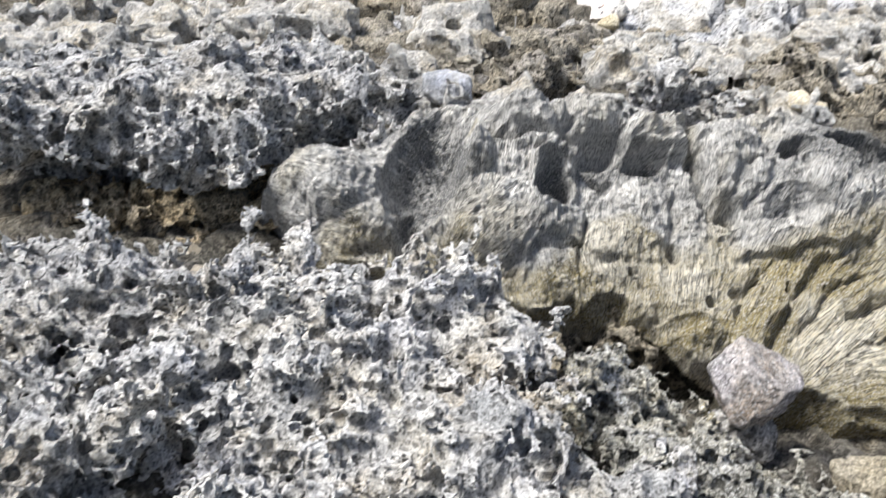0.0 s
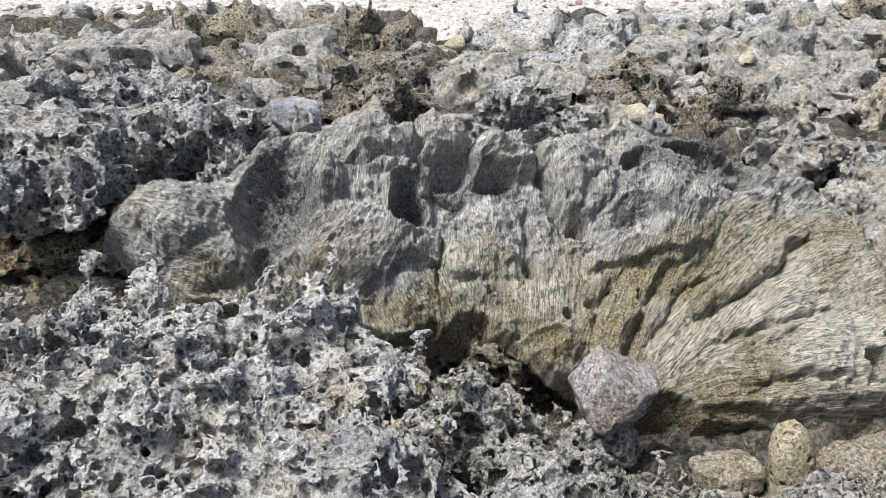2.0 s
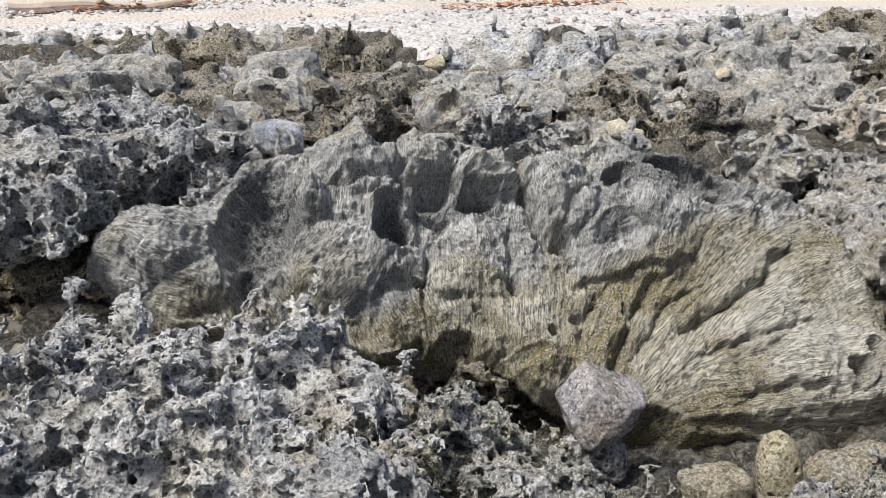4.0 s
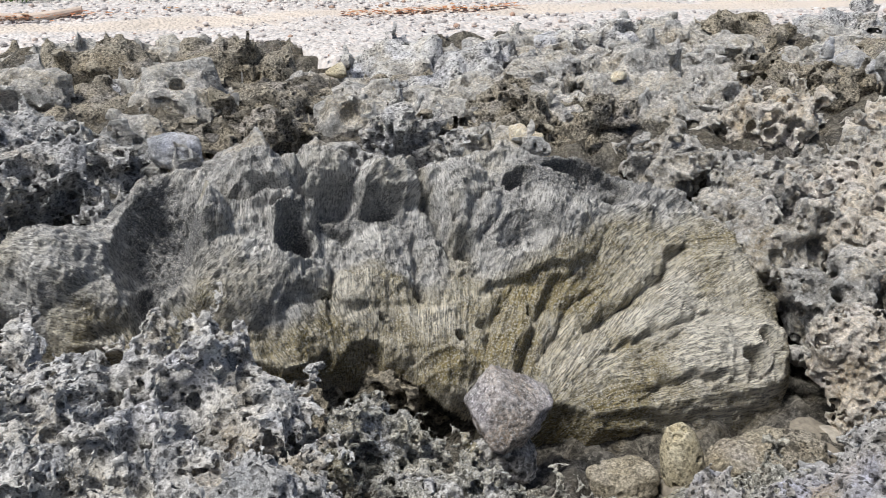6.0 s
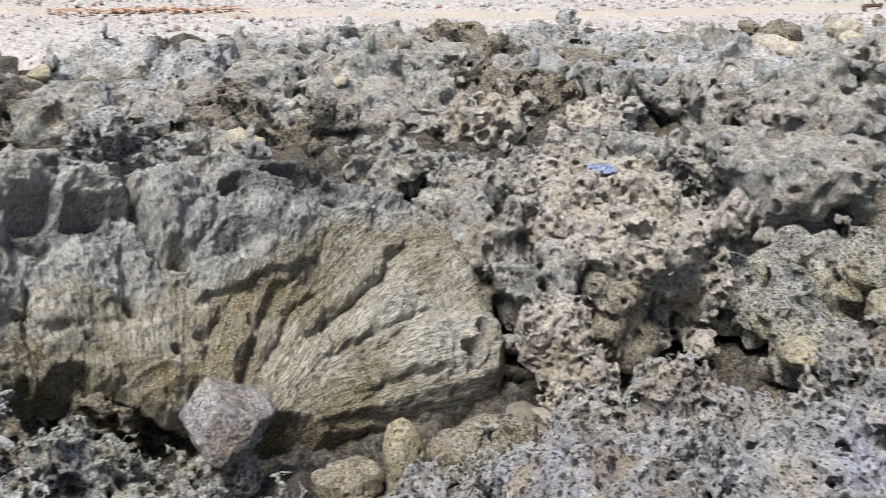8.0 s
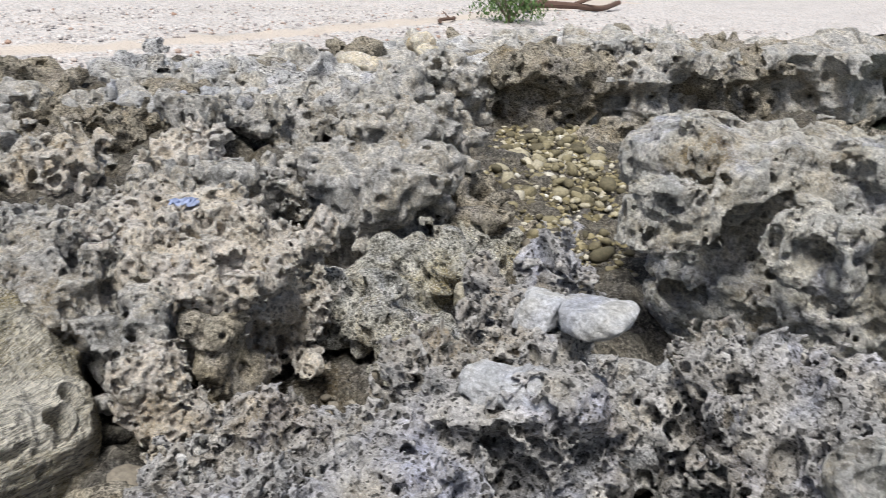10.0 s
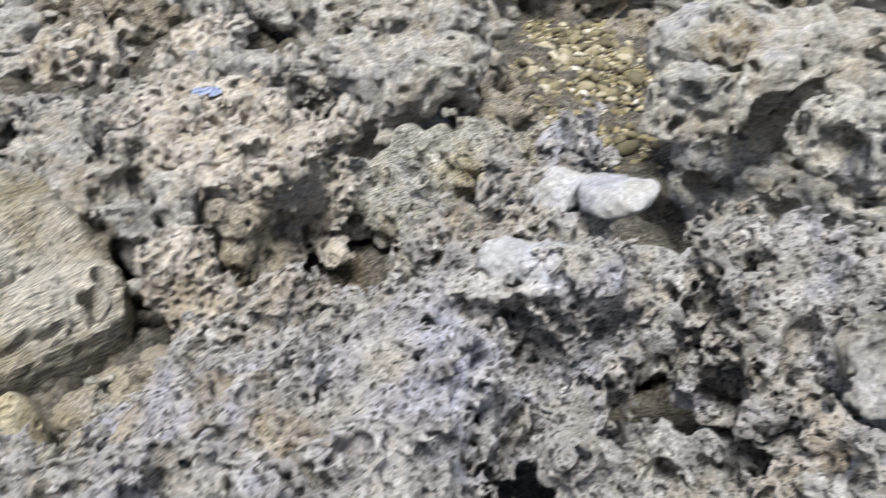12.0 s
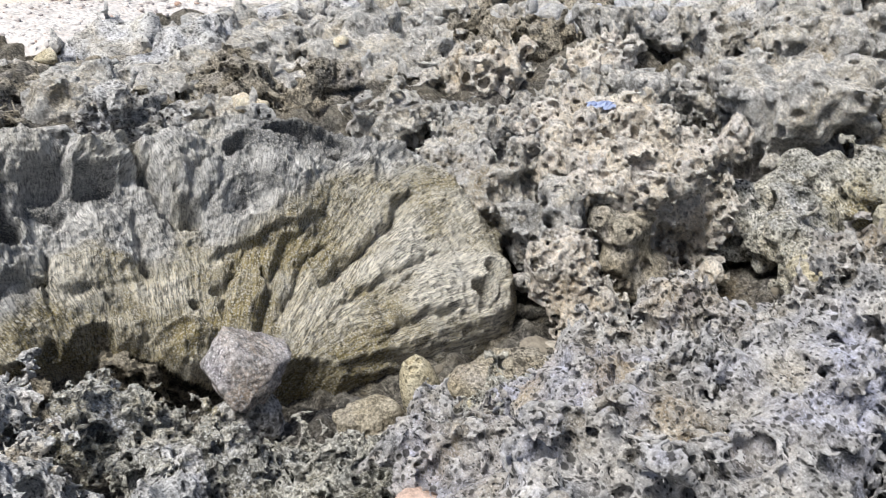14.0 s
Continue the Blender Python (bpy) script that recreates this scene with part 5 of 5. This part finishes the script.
def joined_stones(name, count, place, sizes, material, label, seed):
    rng = np.random.default_rng(seed)
    bm = stone_shape(seed, 1)
    base = np.array([v.co for v in bm.verts])
    faces = np.array([[v.index for v in f.verts] for f in bm.faces])
    bm.free()
    verts, tris, n = [], [], 0
    for k in range(count):
        x, y, z = place(rng)
        r = sizes[0] * (sizes[1] / sizes[0]) ** (rng.random() ** 2)
        a = rng.uniform(0, 6.28)
        v = base * np.array([r, r * rng.uniform(0.6, 1.0), r * rng.uniform(0.4, 0.7)])
        v = v @ np.array([[math.cos(a), math.sin(a), 0], [-math.sin(a), math.cos(a), 0], [0, 0, 1]]) + np.array([x, y, z])
        verts.append(v)
        tris.append(faces + n)
        n += len(base)
    me = bpy.data.meshes.new(name)
    me.from_pydata(np.concatenate(verts).tolist(), [], np.concatenate(tris).tolist())
    me.materials.append(material)
    me.polygons.foreach_set("use_smooth", np.ones(len(me.polygons), bool))
    return tagged(new(name, me), label, "shingle", kind="stuff")


def beach_place(rng):
    x = rng.uniform(-5, 18)
    s = 0.1 + 5.2 * rng.random() ** 1.2
    y = float(beach_line(np.array(x))) - 0.25 + s
    if abs(y - 9.65 + 0.2 * min(max(x - 2, 0), 6)) < 0.35 and rng.random() < 0.9:
        y += 0.8
    return x, y, 0.61 + 0.02 * (y - float(beach_line(np.array(x))) + 0.25)


joined_stones("beach_shingle", 6000, beach_place, (0.01, 0.045), SHINGLE, "loose white and grey coral shingle on the beach", 7)

SHAPES = []
for k in range(5):
    bm = stone_shape(60 + k, 2)
    for v in bm.verts:
        v.co *= 1 + 0.2 * noise.noise(v.co * 2.2 + Vector((k * 7, 3, 0))) + 0.08 * noise.noise(v.co * 6 + Vector((k * 5, 0, 8)))
    me = bpy.data.meshes.new("gully_stone")
    bm.to_mesh(me)
    bm.free()
    me.polygons.foreach_set("use_smooth", np.ones(len(me.polygons), bool))
    me.materials.append(GULLY_STONES)
    SHAPES.append(me)
rng = random.Random(9)
for k in range(290):
    x, y = rng.uniform(5.4, 8.8), 0
    y = 2.9 + 0.45 * (x - 6.8) + rng.uniform(-0.5, 0.5)
    r = 0.022 + 0.06 * rng.random() ** 2.5
    ob = new("gully_stone", SHAPES[rng.randrange(5)])
    ground_z = float(ground_height(np.array([x]), np.array([y]))[0])
    ob.location = (x, y, max(ground_z, 0.0) + 0.02 + rng.uniform(0, 0.05))
    ob.rotation_euler = (rng.uniform(-0.6, 0.6), rng.uniform(-0.6, 0.6), rng.uniform(0, 6))
    ob.scale = (r, r * rng.uniform(0.55, 1), r * rng.uniform(0.5, 0.9))
    tagged(ob, "rounded tan and yellow stone lying in the gully", "stone", "gully stones")


def gully_place(rng):
    x = rng.uniform(5.0, 9.2)
    y = 2.9 + 0.45 * (x - 6.8) + rng.uniform(-0.65, 0.65)
    return x, y, max(float(ground_height(np.array([x]), np.array([y]))[0]), 0.0) + 0.03


joined_stones("gully_pebbles", 2600, gully_place, (0.012, 0.05), PEBBLES, "small yellow-brown pebbles on the gully floor", 11)

RUBBLE_SHAPES = []
for k in range(5):
    bm = stone_shape(80 + k, 2)
    for v in bm.verts:
        v.co *= 1 + 0.22 * noise.noise(v.co * 3.1 + Vector((k * 9, 0, 4)))
    me = bpy.data.meshes.new("rubble_stone")
    bm.to_mesh(me)
    bm.free()
    me.polygons.foreach_set("use_smooth", np.ones(len(me.polygons), bool))
    me.materials.append(RUBBLE)
    RUBBLE_SHAPES.append(me)
rng = random.Random(17)
for k in range(210):
    t = rng.random()
    if k < 120:
        x, y = 1.05 + 3.6 * t, 2.2 - 0.05 * t + rng.gauss(0, 0.13)
    elif k < 160:
        x, y = 4.3 + 1.5 * t, 2.3 + 0.3 * t + rng.gauss(0, 0.25)
    else:
        x, y = -1.6 + 1.2 * t, 3.15 + rng.gauss(0, 0.12)
    r = 0.025 + 0.075 * rng.random() ** 2.2
    ob = new("rubble_stone", RUBBLE_SHAPES[rng.randrange(5)])
    ob.location = (x, y, float(ground_height(np.array([x]), np.array([y]))[0]) + 0.3 * r)
    ob.rotation_euler = (rng.uniform(-0.5, 0.5), rng.uniform(-0.5, 0.5), rng.uniform(0, 6))
    ob.scale = (r, r * rng.uniform(0.6, 1), r * rng.uniform(0.5, 0.8))
    tagged(ob, "small broken limestone stone on the crevice floor", "stone", "crevice rubble")


def blades(name, spots, size, material, label, seed, category="grass", flat=False, parent=None):
    rng = random.Random(seed)
    verts, faces = [], []
    for x, y, z in spots:
        a, l = rng.uniform(0, 6.28), size * rng.uniform(0.5, 1.2)
        tilt = rng.uniform(0.0, 0.25) if flat else rng.uniform(0.5, 1.4)
        d = Vector((math.cos(a) * math.cos(tilt), math.sin(a) * math.cos(tilt), math.sin(tilt)))
        side = Vector((-math.sin(a), math.cos(a), 0)) * l * (0.3 if flat else 0.16)
        o = Vector((x, y, z))
        n = len(verts)
        verts += [o, o + d * l * 0.45 + side, o + d * l + Vector((0, 0, -0.1 * l)), o + d * l * 0.45 - side]
        faces.append((n, n + 1, n + 2, n + 3))
    me = bpy.data.meshes.new(name)
    me.from_pydata([tuple(v) for v in verts], [], faces)
    me.materials.append(material)
    ob = new(name, me)
    if parent:
        ob.parent = parent
        return ob
    return tagged(ob, label, category, kind="stuff")


rng = random.Random(12)
blades("grass", [(rng.uniform(-5, 0.6 - 0.3 * k / 3000), 11.75 + 0.5 * rng.random() ** 2 + 1.6 * rng.random(), 0.67) for k in range(3500)], 0.16, LEAF, "green grass along the top of the beach", 13)
blades("grass", [(rng.gauss(4.3, 0.35), 12.6 + 0.3 * rng.random(), 0.68) for k in range(350)], 0.15, LEAF, "green grass along the top of the beach", 14)
blades("dry_leaves", [(rng.gauss(-1.4, 0.6), rng.gauss(10.3, 0.09), 0.66 + 0.04 * rng.random()) for k in range(160)] + [(rng.uniform(1.8, 3.8), 9.5 + 0.08 * rng.gauss(0, 1) - 0.05 * k / 100, 0.65 + 0.03 * rng.random()) for k in range(240)],
       0.09, DRY_LEAF, "scattered rust-coloured dry leaves on the shingle", 15, "leaves", True)


def shrub(x, y, z, wide, tall, seed):
    rng = random.Random(seed)
    root = new("shrub")
    root.location = (x, y, z)
    bm = bmesh.new()
    for k in range(9):
        a, l = rng.uniform(0, 6.28), tall * rng.uniform(0.6, 1.0)
        top = Vector((math.cos(a) * wide * 0.35, math.sin(a) * wide * 0.35, l))
        m = top.to_track_quat("Z", "Y").to_matrix().to_4x4()
        m.translation = top * 0.5
        bmesh.ops.create_cone(bm, cap_ends=True, segments=6, radius1=0.02, radius2=0.006, depth=top.length, matrix=m)
    me = bpy.data.meshes.new("stems")
    bm.to_mesh(me)
    bm.free()
    me.materials.append(TWIG)
    stems = new("stems", me)
    stems.parent = root
    spots = []
    while len(spots) < 1100:
        p = Vector((rng.gauss(0, 0.42), rng.gauss(0, 0.42), rng.gauss(0.45, 0.28)))
        lump = 1 + 0.5 * noise.noise(p * 2.2 + Vector((seed, 0, 0)))
        if p.length < lump and p.z > 0.02:
            spots.append((p.x * wide * 0.6, p.y * wide * 0.6, p.z * tall))
    blades("foliage", spots, 0.12, LEAF, "", seed + 1, parent=root)
    return tagged(root, "low green shrub at the edge of the beach", "shrub")


shrub(14.4, 7.5, 0.62, 1.4, 0.75, 31)
karst_rock("beach_stone", [blob(7.1, 7.9, 0.66, 0.16, 0.13, 0.12)], 71, 0.02, 0.03, 0.03, ((0.03, 0.2, 0.3),), 0.004, 0.5, DARK_LIMESTONE, "dark stone at the edge of the beach", "stone")


def driftwood(x, y, z, length, radius, turn, seed, material, label, tilt=0.0):
    """A crooked, tapered length of wood that lies on the beach, with the stump of a side branch."""
    rng = random.Random(seed)
    root = new("driftwood")
    root.matrix_world = pose(x, y, z + radius * 0.7, 0, tilt, turn)

    def limb(name, start, way, long, thick, steps, sides=10):
        bm = bmesh.new()
        rings = []
        for k in range(steps + 1):
            t = k / steps
            bend = Vector((0, noise.noise(Vector((seed, t * 2.2, 0))), 0.3 * noise.noise(Vector((seed, t * 2.2, 9))))) * 0.12 * long
            mid = Vector(start) + Vector(way) * long * t + bend * (t if name == "branch" else 1)
            wide = thick * (1 - 0.45 * t) * (1 + 0.25 * noise.noise(Vector((t * 7, seed, 3))))
            rings.append([bm.verts.new(mid + Vector((0, math.cos(6.2832 * j / sides), math.sin(6.2832 * j / sides))) * wide * (1 + 0.15 * noise.noise(Vector((j, t * 9, seed))))) for j in range(sides)])
        for a, b in zip(rings, rings[1:]):
            for j in range(sides):
                bm.faces.new((a[j], a[(j + 1) % sides], b[(j + 1) % sides], b[j]))
        bm.faces.new(rings[0][::-1])
        bm.faces.new(rings[-1])
        me = bpy.data.meshes.new(name)
        bm.to_mesh(me)
        bm.free()
        me.materials.append(material)
        ob = new(name, me)
        ob.parent = root

    limb("trunk", (-length / 2, 0, 0), (1, 0, 0), length, radius, 26)
    limb("branch", (length * rng.uniform(-0.1, 0.2), 0, radius * 0.3), (0.7, rng.choice((-0.6, 0.6)), 0.35), length * 0.22, radius * 0.5, 8)
    return tagged(root, label, "driftwood")


driftwood(-1.75, 10.42, 0.64, 1.9, 0.075, -4, 3, DRIFTWOOD, "bleached pale driftwood log lying on the beach")
driftwood(13.4, 8.15, 0.68, 1.1, 0.035, 20, 5, RED_WOOD, "dark crooked driftwood branch on the shingle")
driftwood(18.0, 7.95, 0.74, 3.2, 0.09, -14, 7, RED_WOOD, "long red-brown driftwood log on the beach")


def scrap():
    bm = bmesh.new()
    bmesh.ops.create_grid(bm, x_segments=12, y_segments=5, size=0.5)
    for v in bm.verts:
        v.co = Vector((v.co.x * 0.15 + 0.02 * noise.noise(v.co * 4), v.co.y * (0.05 + 0.03 * noise.noise(Vector((v.co.x * 7, 2, 0)))), 0.03 * noise.noise(v.co * 5)))
    bmesh.ops.solidify(bm, geom=bm.faces[:], thickness=0.003)
    me = bpy.data.meshes.new("plastic_scrap")
    bm.to_mesh(me)
    bm.free()
    me.materials.append(BLUE)
    ob = new("plastic_scrap", me)
    ob.matrix_world = pose(3.2, 3.1, 0.655, 22, 8, -25)
    return tagged(ob, "crumpled scrap of blue plastic on pale rock", "litter")


scrap()
